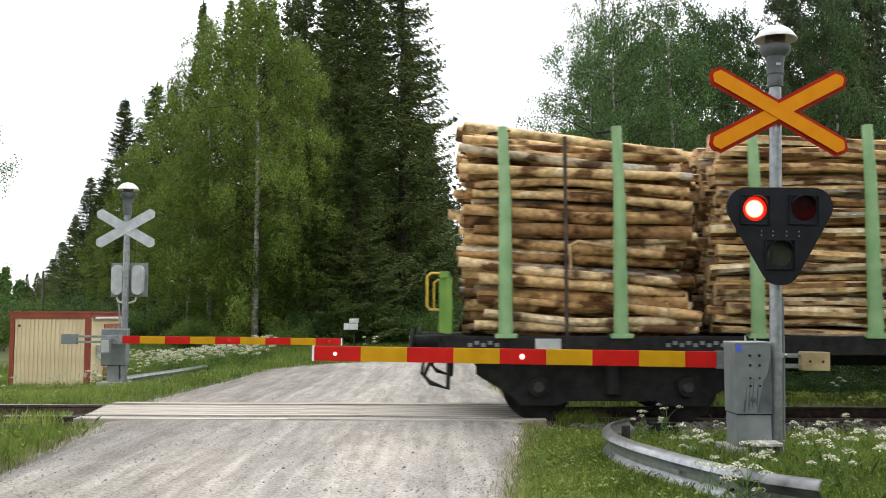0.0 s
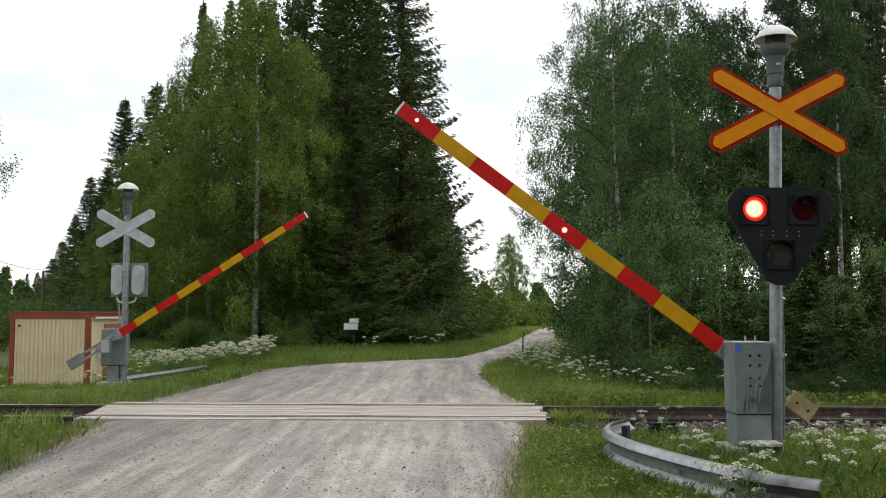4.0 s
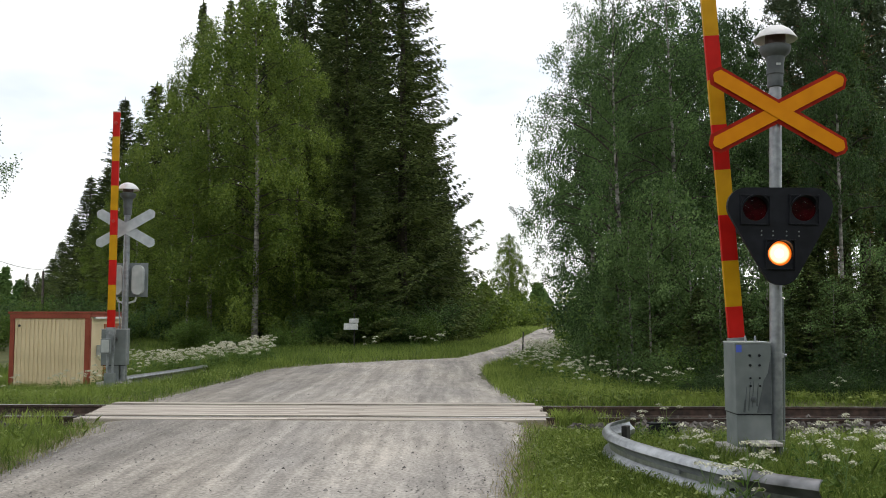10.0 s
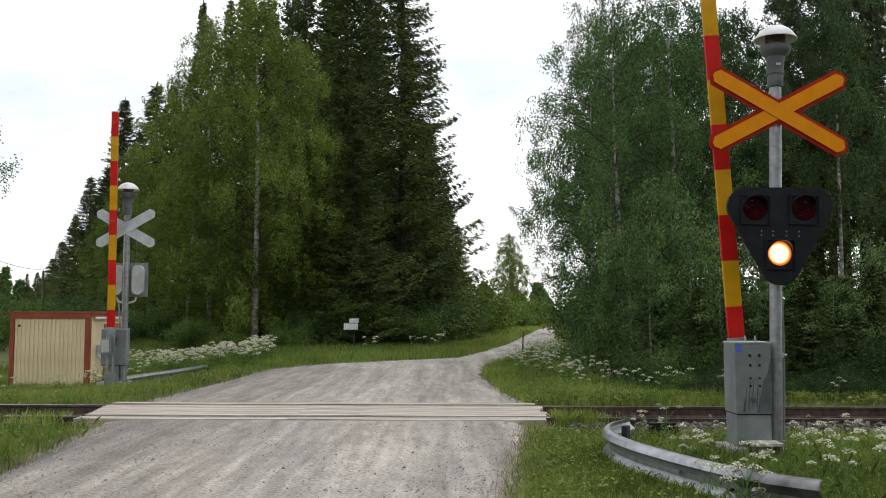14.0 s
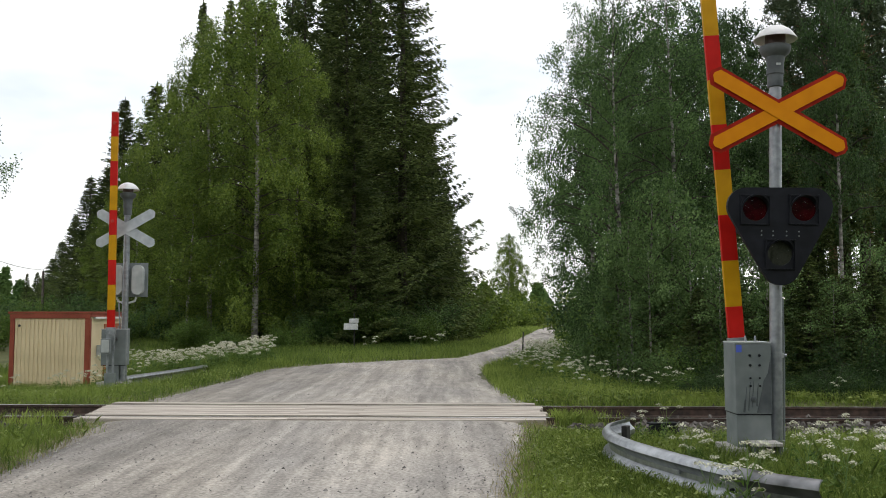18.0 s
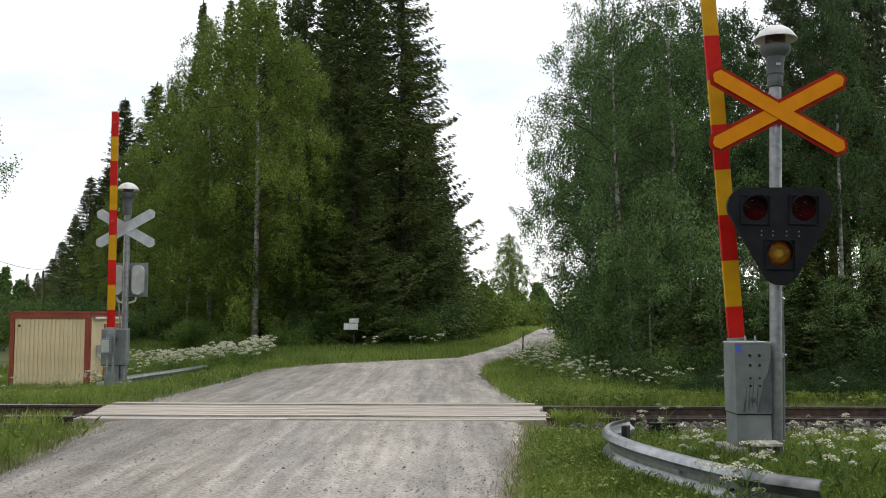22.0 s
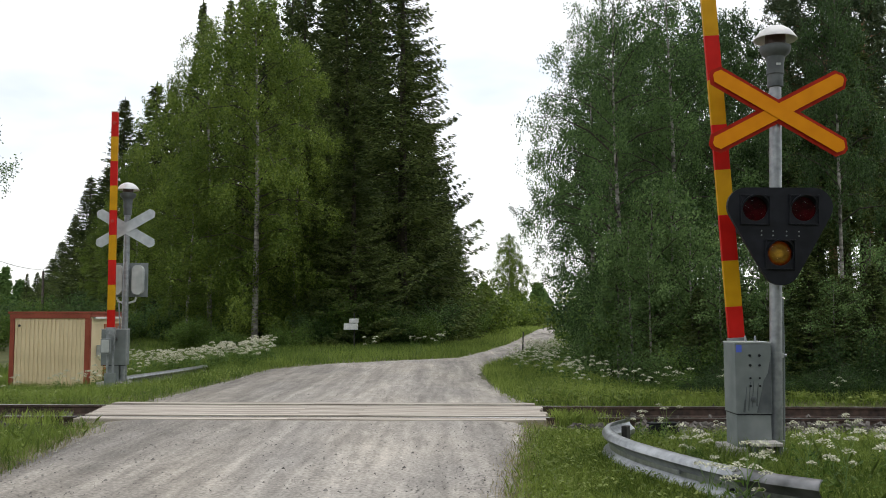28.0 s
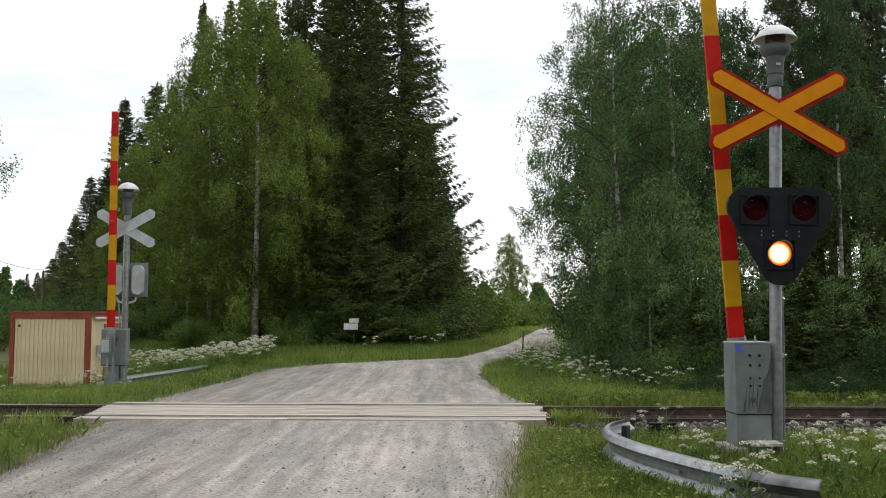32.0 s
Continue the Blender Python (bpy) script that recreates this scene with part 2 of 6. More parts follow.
def log_bark(name, by_object):
    """Pulpwood: tan peeled wood, brown bark in flakes, here and there white birch bark."""
    m = bpy.data.materials.new(name)
    m.use_nodes = True
    n, l = m.node_tree.nodes, m.node_tree.links
    b = n["Principled BSDF"]
    b.inputs["Roughness"].default_value, b.inputs["Specular IOR Level"].default_value = 0.85, 0.2
    co, mp = n.new("ShaderNodeTexCoord"), n.new("ShaderNodeMapping")
    mp.inputs["Scale"].default_value = (0.7, 1, 1)
    l.new(co.outputs["Object"], mp.inputs[0])
    if by_object:
        rnd = n.new("ShaderNodeObjectInfo").outputs["Random"]
    else:
        rnd = n.new("ShaderNodeNewGeometry").outputs["Random Per Island"]
    shift = n.new("ShaderNodeVectorMath")
    shift.operation = "ADD"
    l.new(mp.outputs[0], shift.inputs[0])
    far = n.new("ShaderNodeMath")
    far.operation = "MULTIPLY"
    far.inputs[1].default_value = 37.0
    l.new(rnd, far.inputs[0])
    l.new(far.outputs[0], shift.inputs[1])
    noise_1, noise_2 = n.new("ShaderNodeTexNoise"), n.new("ShaderNodeTexNoise")
    noise_1.inputs["Scale"].default_value, noise_1.inputs["Detail"].default_value = 3.2, 6
    noise_2.inputs["Scale"].default_value, noise_2.inputs["Detail"].default_value = 16, 5
    l.new(shift.outputs[0], noise_1.inputs[0])
    l.new(shift.outputs[0], noise_2.inputs[0])
    base = n.new("ShaderNodeValToRGB")
    base.color_ramp.elements[0].position, base.color_ramp.elements[0].color = 0.0, (0.20, 0.11, 0.05, 1)
    base.color_ramp.elements[1].position, base.color_ramp.elements[1].color = 1.0, (0.55, 0.50, 0.43, 1)
    for pos, col in ((0.15, (0.42, 0.25, 0.11, 1)), (0.4, (0.62, 0.41, 0.20, 1)), (0.66, (0.78, 0.57, 0.31, 1)), (0.84, (0.72, 0.60, 0.42, 1)), (0.93, (0.40, 0.36, 0.31, 1))):
        base.color_ramp.elements.new(pos).color = col
    l.new(rnd, base.inputs[0])
    flake = n.new("ShaderNodeValToRGB")
    flake.color_ramp.elements[0].position, flake.color_ramp.elements[0].color = 0.40, (0.20, 0.14, 0.11, 1)
    flake.color_ramp.elements[1].position, flake.color_ramp.elements[1].color = 0.66, (1.2, 1.4, 1.75, 1)
    flake.color_ramp.elements.new(0.49).color = (0.95, 0.92, 0.88, 1)
    flake.color_ramp.elements.new(0.61).color = (1.1, 1.08, 1.05, 1)
    l.new(noise_1.outputs[0], flake.inputs[0])
    fine = n.new("ShaderNodeMapRange")
    fine.inputs["From Min"].default_value, fine.inputs["From Max"].default_value = 0.3, 0.7
    fine.inputs["To Min"].default_value, fine.inputs["To Max"].default_value = 0.6, 1.3
    l.new(noise_2.outputs[0], fine.inputs["Value"])
    mul, sc = n.new("ShaderNodeVectorMath"), n.new("ShaderNodeVectorMath")
    mul.operation, sc.operation = "MULTIPLY", "SCALE"
    l.new(base.outputs[0], mul.inputs[0])
    l.new(flake.outputs[0], mul.inputs[1])
    l.new(mul.outputs[0], sc.inputs[0])
    l.new(fine.outputs[0], sc.inputs["Scale"])
    l.new(sc.outputs[0], b.inputs["Base Color"])
    bp = n.new("ShaderNodeBump")
    bp.inputs["Strength"].default_value, bp.inputs["Distance"].default_value = 0.6, 0.02
    l.new(noise_2.outputs[0], bp.inputs["Height"])
    l.new(bp.outputs[0], b.inputs["Normal"])
    return m


M_BARK_LOG, M_BARK_PILE = log_bark("log_bark", True), log_bark("log_pile_bark", False)
def sheer(name, colour, cover):
    """A thin pale skin: part of the light passes straight through, the rest is scattered."""
    m = bpy.data.materials.new(name)
    m.use_nodes = True
    n, l = m.node_tree.nodes, m.node_tree.links
    n.remove(n["Principled BSDF"])
    t, s, ms = n.new("ShaderNodeBsdfTransparent"), n.new("ShaderNodeBsdfTranslucent"), n.new("ShaderNodeMixShader")
    s.inputs["Color"].default_value = (*colour, 1)
    ms.inputs[0].default_value = cover
    l.new(t.outputs[0], ms.inputs[1])
    l.new(s.outputs[0], ms.inputs[2])
    l.new(ms.outputs[0], n["Material Output"].inputs["Surface"])
    return m


M_WING = sheer("pale_wing", (0.85, 0.85, 0.82), 0.2)
M_LOG_END = surf("cut_wood", (0.42, 0.27, 0.13), (0.75, 0.54, 0.30), 9.0, 0.9, 0.3, 40, spread=0.5)
M_RED_LENS = surf("unlit_red_lens", (0.010, 0.0004, 0.001), (0.045, 0.001, 0.003), 14.0, 0.5, spec=0.03)
M_PALE_LENS = surf("unlit_pale_lens", (0.024, 0.027, 0.019), (0.055, 0.06, 0.043), 40.0, 0.5, spec=0.05)
M_ARM_LENS = surf("unlit_arm_lens", (0.40, 0.03, 0.02), (0.55, 0.06, 0.04), 14.0, 0.4, spec=0.3)
M_GLASS = clear("lens_glass", (0.96, 0.96, 0.96), 0.004)
M_FILTER_A, M_FILTER_B = clear("amber_filter", (0.36, 0.255, 0.085), 0.004), clear("brown_filter", (0.46, 0.56, 0.8), 0.004)
M_RED_GLOW = glow("red_lamp_lit", (1.0, 0.62, 0.36), (0.55, 0.0, 0.0), 2.2, 0.15, (0.85, 0.012, 0.004))
M_AMBER_GLOW = glow("amber_lamp_lit", (0.38, 0.28, 0.15), (0.10, 0.008, 0.0), 6.2, 0.138, (0.24, 0.05, 0.004), 0.20, 0.38, (1.0, 0.8, 0.5))
M_SMALL_GLOW = glow("arm_lamp_lit", (1.0, 0.62, 0.55), (1.0, 0.04, 0.03), 2.0, 0.034)
M_BEAM = surf("dull_galvanised_beam", (0.28, 0.295, 0.31), (0.46, 0.48, 0.50), 16.0, 0.36, 0.05, 60, metal=0.92)
M_DULL_BEAM = surf("tarnished_beam", (0.13, 0.135, 0.14), (0.28, 0.285, 0.295), 9.0, 0.42, 0.1, 60, metal=0.85)
M_WEED = surf("weed_leaf", (0.11, 0.165, 0.03), (0.30, 0.36, 0.09), 2.0, 0.55, island=0.7, through_light=0.4, spec=0.3)
M_LETTER = surf("mailbox_grey", (0.5, 0.52, 0.52), (0.72, 0.74, 0.74), 8.0, 0.6)


# ---- helpers for meshes ----
def thing(name, m, label, category, group="", kind=""):
    ob = new(name)
    ob.empty_display_size = 0.2
    ob.matrix_world = m
    return tagged(ob, label, category, group, kind)


def finish(name, bm, mats, smooth=False):
    me = bpy.data.meshes.new(name)
    bmesh.ops.recalc_face_normals(bm, faces=bm.faces)
    bm.to_mesh(me)
    bm.free()
    for m in (mats if isinstance(mats, (list, tuple)) else [mats]):
        me.materials.append(m)
    if smooth:
        me.polygons.foreach_set("use_smooth", [True] * len(me.polygons))
        me.set_sharp_from_angle(angle=radians(40))
    return me


def part(name, bm, mats, parent, label="", m=None, smooth=False):
    """Links a bmesh, or a ready mesh, as one object under a thing or a part."""
    me = bm if isinstance(bm, bpy.types.Mesh) else finish(name, bm, mats, smooth)
    ob = new(name, me)
    if parent:
        ob.parent = parent
    if m is not None:
        ob.matrix_basis = m
    return tagged(ob, label)


def box(c, s, bevel=0.0, bm=None, turn=None):
    bm = bm or bmesh.new()
    m = Matrix.Translation(c) @ (turn or Matrix()) @ Matrix.Diagonal((*s, 1))
    geo = bmesh.ops.create_cube(bm, size=1, matrix=m)
    if bevel:
        es = list({e for v in geo["verts"] for e in v.link_edges})
        bmesh.ops.bevel(bm, geom=es, offset=bevel, segments=2, affect="EDGES", profile=0.7)
    return bm


def rod(a, b, r0, r1=None, seg=12, bm=None, caps=True):
    bm = bm or bmesh.new()
    a, b = Vector(a), Vector(b)
    d = b - a
    m = Matrix.Translation((a + b) / 2) @ d.to_track_quat("Z", "Y").to_matrix().to_4x4()
    bmesh.ops.create_cone(bm, cap_ends=caps, segments=seg, radius1=r0, radius2=r0 if r1 is None else r1, depth=d.length, matrix=m)
    return bm


def tube(pts, radii, seg=8, bm=None, close=True):
    bm = bm or bmesh.new()
    pts = [Vector(p) for p in pts]
    rings = []
    for i, p in enumerate(pts):
        d = (pts[min(i + 1, len(pts) - 1)] - pts[max(i - 1, 0)]).normalized()
        q = Vector((0, 0, 1)).rotation_difference(d)
        r = radii[i] if isinstance(radii, (list, tuple)) else radii
        rings.append([bm.verts.new(p + q @ Vector((r * math.cos(a), r * math.sin(a), 0)))
                      for a in (2 * math.pi * k / seg for k in range(seg))])
    for u, v in zip(rings, rings[1:]):
        for k in range(seg):
            bm.faces.new((u[k], u[(k + 1) % seg], v[(k + 1) % seg], v[k]))
    if close:
        bm.faces.new(rings[0][::-1])
        bm.faces.new(rings[-1])
    return bm


def plate(outline, thick, holes=(), bm=None, y=0.0):
    """A flat plate in x and z, its front at y and its back at y + thick; holes are (x, z, radius)."""
    bm = bm or bmesh.new()
    loops = [outline] + [[(hx + hr * math.cos(a), hz + hr * math.sin(a)) for a in (2 * math.pi * k / 32 for k in range(32))] for hx, hz, hr in holes]
    es = []
    for lp in loops:
        vs = [bm.verts.new((p[0], y, p[1])) for p in lp]
        es += [bm.edges.new((vs[i], vs[(i + 1) % len(vs)])) for i in range(len(vs))]
    geo = bmesh.ops.triangle_fill(bm, use_beauty=True, use_dissolve=False, edges=es)
    faces = [g for g in geo["geom"] if isinstance(g, bmesh.types.BMFace)]
    ext = bmesh.ops.extrude_face_region(bm, geom=faces)
    bmesh.ops.translate(bm, verts=[g for g in ext["geom"] if isinstance(g, bmesh.types.BMVert)], vec=(0, thick, 0))
    return bm


def lathe(profile, seg=24, bm=None):
    """A turned shape about the z axis from (radius, z) pairs."""
    bm = bm or bmesh.new()
    rings = [[bm.verts.new((r * math.cos(2 * math.pi * k / seg), r * math.sin(2 * math.pi * k / seg), z)) for k in range(seg)] for r, z in profile]
    for u, v in zip(rings, rings[1:]):
        for k in range(seg):
            bm.faces.new((u[k], u[(k + 1) % seg], v[(k + 1) % seg], v[k]))
    bm.faces.new(rings[0][::-1])
    bm.faces.new(rings[-1])
    return bm


def flakes(name, c, a, b, mat):
    """A mesh of many small four-cornered leaves: centres c, half-axes a and b."""
    n = len(c)
    co = np.stack([c - a, c + b, c + a, c - b], 1).reshape(-1, 3)
    me = bpy.data.meshes.new(name)
    me.vertices.add(4 * n)
    me.vertices.foreach_set("co", co.astype(np.float32).ravel())
    me.loops.add(4 * n)
    me.loops.foreach_set("vertex_index", np.arange(4 * n, dtype=np.int32))
    me.polygons.add(n)
    me.polygons.foreach_set("loop_start", np.arange(0, 4 * n, 4, dtype=np.int32))
    me.update(calc_edges=True)
    me.materials.append(mat)
    return me


def unit(v):
    return v / np.maximum(np.linalg.norm(v, axis=1, keepdims=True), 1e-9)


# ---- plan ----
TRACK = pose(0, 13.16, 0, 0, 0, -1.6)  # x along the rails, z from the rail tops
L_EDGE = ((-60, -3.2), (3, -3.9), (8.3, -4.2), (11, -4.55), (13, -5.1), (15, -5.1), (19.4, -4.8), (23.6, -4.7), (25.5, -3.66), (27.3, -1.65), (28.7, 0.3), (33.8, 1.5), (44, 3.3), (61, 5.8), (81, 8.7), (110, 14))
R_EDGE = ((-60, 0.3), (3, 0.36), (7, 0.57), (9.3, 0.88), (12, 1.28), (14.1, 1.5), (16.2, 1.2), (21.6, 0.85), (25.5, 1.6), (29.5, 2.4), (45, 5.8), (60, 7.8), (75, 10.0), (81, 11.2), (110, 17))


def edge_at(edge, y):
    return float(np.interp(y, [e[0] for e in edge], [e[1] for e in edge]))


def smooth(a, b, v):
    t = min(max((v - a) / (b - a), 0), 1)
    return t * t * (3 - 2 * t)


def ground_z(x, y):
    """Height of the ground: flush with the road, sunk under the track, shallow ditches beside the verges."""
    d = max(edge_at(L_EDGE, y) - x, x - edge_at(R_EDGE, y))
    off = smooth(0.2, 1.2, d)
    track = y - (13.16 - 0.028 * x)
    bed = 1 - smooth(1.5, 2.6, abs(track))
    z = -0.04 - 0.10 * smooth(0.0, -0.3, d) + off * 0.06 * noise.noise((x * 0.5, y * 0.5, 0))
    z -= 0.30 * smooth(-5.5, -8.5, x) * smooth(15, 19, y) * (1 - smooth(30, 40, y))
    z -= 0.25 * smooth(2.5, 5, x) * smooth(15.2, 17.5, y) * (1 - smooth(24, 34, y))
    z += 0.25 * smooth(3, 12, d) * smooth(30, 45, y)
    return z * (1 - bed) + bed * (-0.03 - 0.15 * smooth(0.0, 0.25, d))


def build_ground():
    xs = sorted({round(v, 3) for v in [*np.arange(-16, 16, 0.25), *np.arange(-60, -16, 2.0), *np.arange(16, 60, 2.0), *np.linspace(-1500, -60, 14), *np.linspace(60, 1500, 14)]})
    ys = sorted({round(v, 3) for v in [*np.arange(3, 32, 0.25), *np.arange(32, 110, 2.0), *np.linspace(-400, 0, 10), *np.linspace(110, 2500, 16)]})
    verts = [(x, y, ground_z(x, y)) for y in ys for x in xs]
    w = len(xs)
    faces = [(j * w + i, j * w + i + 1, (j + 1) * w + i + 1, (j + 1) * w + i) for j in range(len(ys) - 1) for i in range(w - 1)]
    me = bpy.data.meshes.new("ground")
    me.from_pydata(verts, [], faces)
    me.materials.append(M_SOIL)
    me.polygons.foreach_set("use_smooth", [True] * len(me.polygons))
    tagged(new("ground", me), "mossy dark green ground of the verges and forest floor", "ground", kind="structure")


def build_road():
    ys = sorted({round(v, 3) for v in [*np.arange(-60, 3, 3.0), *np.arange(3, 32, 0.2), *np.arange(11.4, 15, 0.08), *np.arange(32, 110, 1.0)]})
    bm = bmesh.new()
    rows = []
    for y in ys:
        a, b = edge_at(L_EDGE, y), edge_at(R_EDGE, y)
        wob = 0.12 if y > 2 else 0
        a += wob * noise.noise((y * 1.1, 3, 0)) + 0.06 * noise.noise((y * 4, 8, 0))
        b += wob * noise.noise((y * 1.3, 9, 0)) + 0.06 * noise.noise((y * 5, 5, 0))
        row = []
        for k in range(25):
            s = k / 24
            x = a + (b - a) * s
            dip = -0.05 * smooth(0.09, 0.0, min(s, 1 - s))
            rut = -0.012 * (math.exp(-((s - 0.3) / 0.06) ** 2) + math.exp(-((s - 0.68) / 0.06) ** 2))
            bed = 0.07 * (1 - smooth(1.02, 1.12, abs(y - (13.16 - 0.028 * x))))
            row.append(bm.verts.new((x, y, 0.0 + dip + rut - bed + 0.012 * noise.noise((x * 1.5, y * 1.5, 1)))))
        rows.append(row)
    for r, q in zip(rows, rows[1:]):
        for k in range(24):
            bm.faces.new((r[k], r[k + 1], q[k + 1], q[k]))
    me = finish("road", bm, M_GRAVEL)
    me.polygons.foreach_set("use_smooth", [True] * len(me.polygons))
    tagged(new("road", me), "pale grey gravel road with worn wheel tracks", "road", kind="structure")


build_ground()
build_road()


# ---- the track ----
def build_track():
    track = thing("railway_track", TRACK, "rusty rails on dark timber sleepers in grey ballast", "track", kind="structure")
    prof = ((-0.07, -0.17), (0.07, -0.17), (0.07, -0.155), (0.012, -0.135), (0.012, -0.045), (0.036, -0.03), (0.036, 0.0), (-0.036, 0.0), (-0.036, -0.03), (-0.012, -0.045), (-0.012, -0.135), (-0.07, -0.155))
    for side in (-0.762, 0.762):
        bm = bmesh.new()
        ends = [[bm.verts.new((x, side + py, pz)) for py, pz in prof] for x in (-70, 70)]
        n = len(prof)
        for i in range(n):
            f = bm.faces.new((ends[0][i], ends[0][(i + 1) % n], ends[1][(i + 1) % n], ends[1][i]))
            f.material_index = 1 if i == 6 else 0
        bm.faces.new(ends[0])
        bm.faces.new(ends[1][::-1])
        part("rail", bm, [M_RUST, M_RAIL_TOP], track)
    sl = finish("sleeper", box((0, 0, -0.235), (0.24, 2.6, 0.13), 0.012), M_SLEEPER)
    for k in range(-24, 36):
        x = k * 0.6 + 0.07
        if -5.9 < x < 1.6:
            continue
        part("sleeper", sl, None, track, m=pose(x, random.uniform(-0.03, 0.03), 0, 0, 0, random.uniform(-1, 1)))
    # level crossing of long timbers: five between the rails, one outside each rail
    lanes = [(-1.02, 0.24), (-0.53, 0.268), (-0.265, 0.268), (0.0, 0.268), (0.265, 0.268), (0.53, 0.268), (1.02, 0.24)]
    shapes = {}
    for li, (y, w) in enumerate(lanes):
        cuts = [-5.05 - 0.05 * li, -2.1 + (0.9 if li % 2 else 0), 1.44 + 0.04 * (li % 3)]
        for a, b in zip(cuts, cuts[1:]):
            key = (round(b - a - 0.006, 3), w)
            if key not in shapes:
                shapes[key] = finish("plank", box((0, 0, -0.06), (key[0], w - 0.004, 0.12), 0.0015), M_WOOD)
            part("plank", shapes[key], None, track, m=pose((a + b) / 2, y, 0.012 + random.uniform(-0.001, 0.001), random.uniform(-0.05, 0.05), 0, random.uniform(-0.06, 0.06)))
    part("dirt_fill", box((-1.75, 0, -0.05), (6.2, 1.32, 0.106)), M_GRAVEL, track, "grit packed between the timbers")
    # loose ballast along the rails
    rng = np.random.default_rng(5)
    bm = bmesh.new()
    for _ in range(2600):
        x, y = (rng.uniform(1.6, 7.5), rng.uniform(-2.3, -0.85)) if rng.random() < 0.45 else (rng.uniform(-9, 10), rng.uniform(-2.1, 2.0))
        if -5.8 < x < 1.7 and abs(y) < 1.3:
            continue
        if -5.3 < x < 1.3:
            continue
        r = rng.uniform(0.02, 0.05)
        q = Euler(rng.uniform(0, 6, 3)).to_matrix().to_4x4()
        bmesh.ops.create_cube(bm, size=r * 1.5, matrix=Matrix.Translation((x, y, (-0.19 if y > -0.8 else -0.12) + r * 0.5 + rng.uniform(0, 0.04))) @ q @ Matrix.Diagonal((1.3, 1, 0.75, 1)))
    tagged(part("ballast_stones", bm, M_BALLAST, track), kind="stuff")


build_track()


# ---- barriers and signals ----
def crossing_barrier(m, label, arm_len, far):
    """Origin on the ground below the arm's pivot; the arm turns in x and z and points to -x; the machine stands in front, towards -y."""
    b = thing("crossing_barrier", m, label, "barrier", "barriers of the crossing")
    z0 = 0.93
    # machine cabinet, with a seam, a plinth and bolts
    cx, cw, yf, cd = (0.03, 0.50, -0.40, 0.23) if far else (0.0, 0.37, -0.40, 0.37)
    cab = part("cabinet", box((cx, yf + cd / 2, 0.765), (cw, cd, 0.72), 0.012), M_GREY_PAINT, b, "grey sheet-steel machine cabinet with dark streaks")
    part("lid", box((cx, yf + cd / 2, 1.13), (cw + 0.01, cd + 0.01, 0.016), 0.005), M_PALE_GREY, cab)
    for x in (cx - 0.04, cx + 0.06):
        part("lid_bolt", rod((x, yf + 0.1, 1.14), (x, yf + 0.1, 1.20), 0.014, 0.008), M_GALV, cab)
    for zz in (1.00, 0.90, 0.77, 0.69):
        for x in (cx - 0.035, cx + 0.062):
            part("bolt", rod((x, yf - 0.002, zz), (x, yf - 0.014, zz), 0.013 if zz > 0.85 else 0.010), M_BLACK, cab)
    part("lock", lathe([(0.03, 0), (0.03, 0.01), (0.012, 0.02)], 10), M_STREAK, cab, m=pose(cx - 0.01, yf - 0.002, 0.555, 90))
    part("sticker", box((cx - 0.145, yf - 0.003, 1.07), (0.055, 0.003, 0.075)), M_BLUE, cab)
    for x, zt, ln, wd in ((0.00, 0.74, 0.27, 0.006), (0.045, 0.72, 0.24, 0.007), (-0.035, 0.73, 0.30, 0.006), (-0.075, 0.68, 0.25, 0.005), (-0.095, 0.55, 0.13, 0.010)):
        part("oil_streak", plate([(cx + x - wd * 0.3, zt), (cx + x + wd * 0.4, zt), (cx + x + wd - 0.08 * ln, zt - ln), (cx + x - wd - 0.08 * ln, zt - ln * 0.95)], 0.002, y=yf - 0.0035), M_STREAK, cab)
    if not far:
        part("damp_stain", plate([(cx + 0.178, 0.99), (cx + 0.178, 0.418), (cx + 0.025, 0.418), (cx + 0.045, 0.50), (cx + 0.075, 0.62), (cx + 0.10, 0.74), (cx + 0.145, 0.82)], 0.002, y=yf - 0.0035), M_STREAK, cab)
    part("seam", box((cx, yf + cd / 2, 0.402), (cw - 0.01, cd - 0.005, 0.012)), M_BLACK, b)
    part("pedestal", box((cx, yf + cd / 2, 0.235), (0.24 if far else cw - 0.02, cd - 0.02, 0.33), 0.01), M_GREY_PAINT, b, "grey steel pedestal below the cabinet")
    part("footing", box((cx, yf + cd / 2, 0.02), (0.56, 0.50, 0.10), 0.02), M_CONCRETE, b, "pale concrete footing")
    if not far:
        part("base_plate", box((cx + 0.06, yf - 0.10, 0.125), (0.29, 0.26, 0.03), 0.004), M_CONCRETE, b, "dusty steel base plate")
        for x in (-0.06, 0.18):
            part("base_leg", box((cx + x, yf - 0.14, 0.05), (0.03, 0.16, 0.12), 0.003), M_STREAK, b)
    part("drive_shaft", rod((0, -0.16, z0), (0, 0.0, z0), 0.05), M_DARK_STEEL, b)
    if far:
        part("control_box", box((0.06, 0.145, 0.80), (0.19, 0.08, 0.30), 0.02), M_GREY_PAINT, b, "small grey control box")
        part("control_box_lid", box((0.06, 0.19, 0.80), (0.15, 0.012, 0.25), 0.008), M_PALE_GREY, b)
    # the arm, turning about the pivot
    arm = part("arm", box((0.02, 0.06, 0), (0.30, 0.09, 0.16), 0.01), M_GALV, b, "red and yellow striped arm", m=pose(0, 0, z0))
    part("clamp", box((-0.17, 0.06, 0), (0.14, 0.075, 0.19), 0.008), M_GALV, arm)
    start = -0.24
    first = 0.335 if not far else 0.35
    step = (arm_len - 0.265 - first) / 8
    cuts = [0] + [first + step * k for k in range(9)]
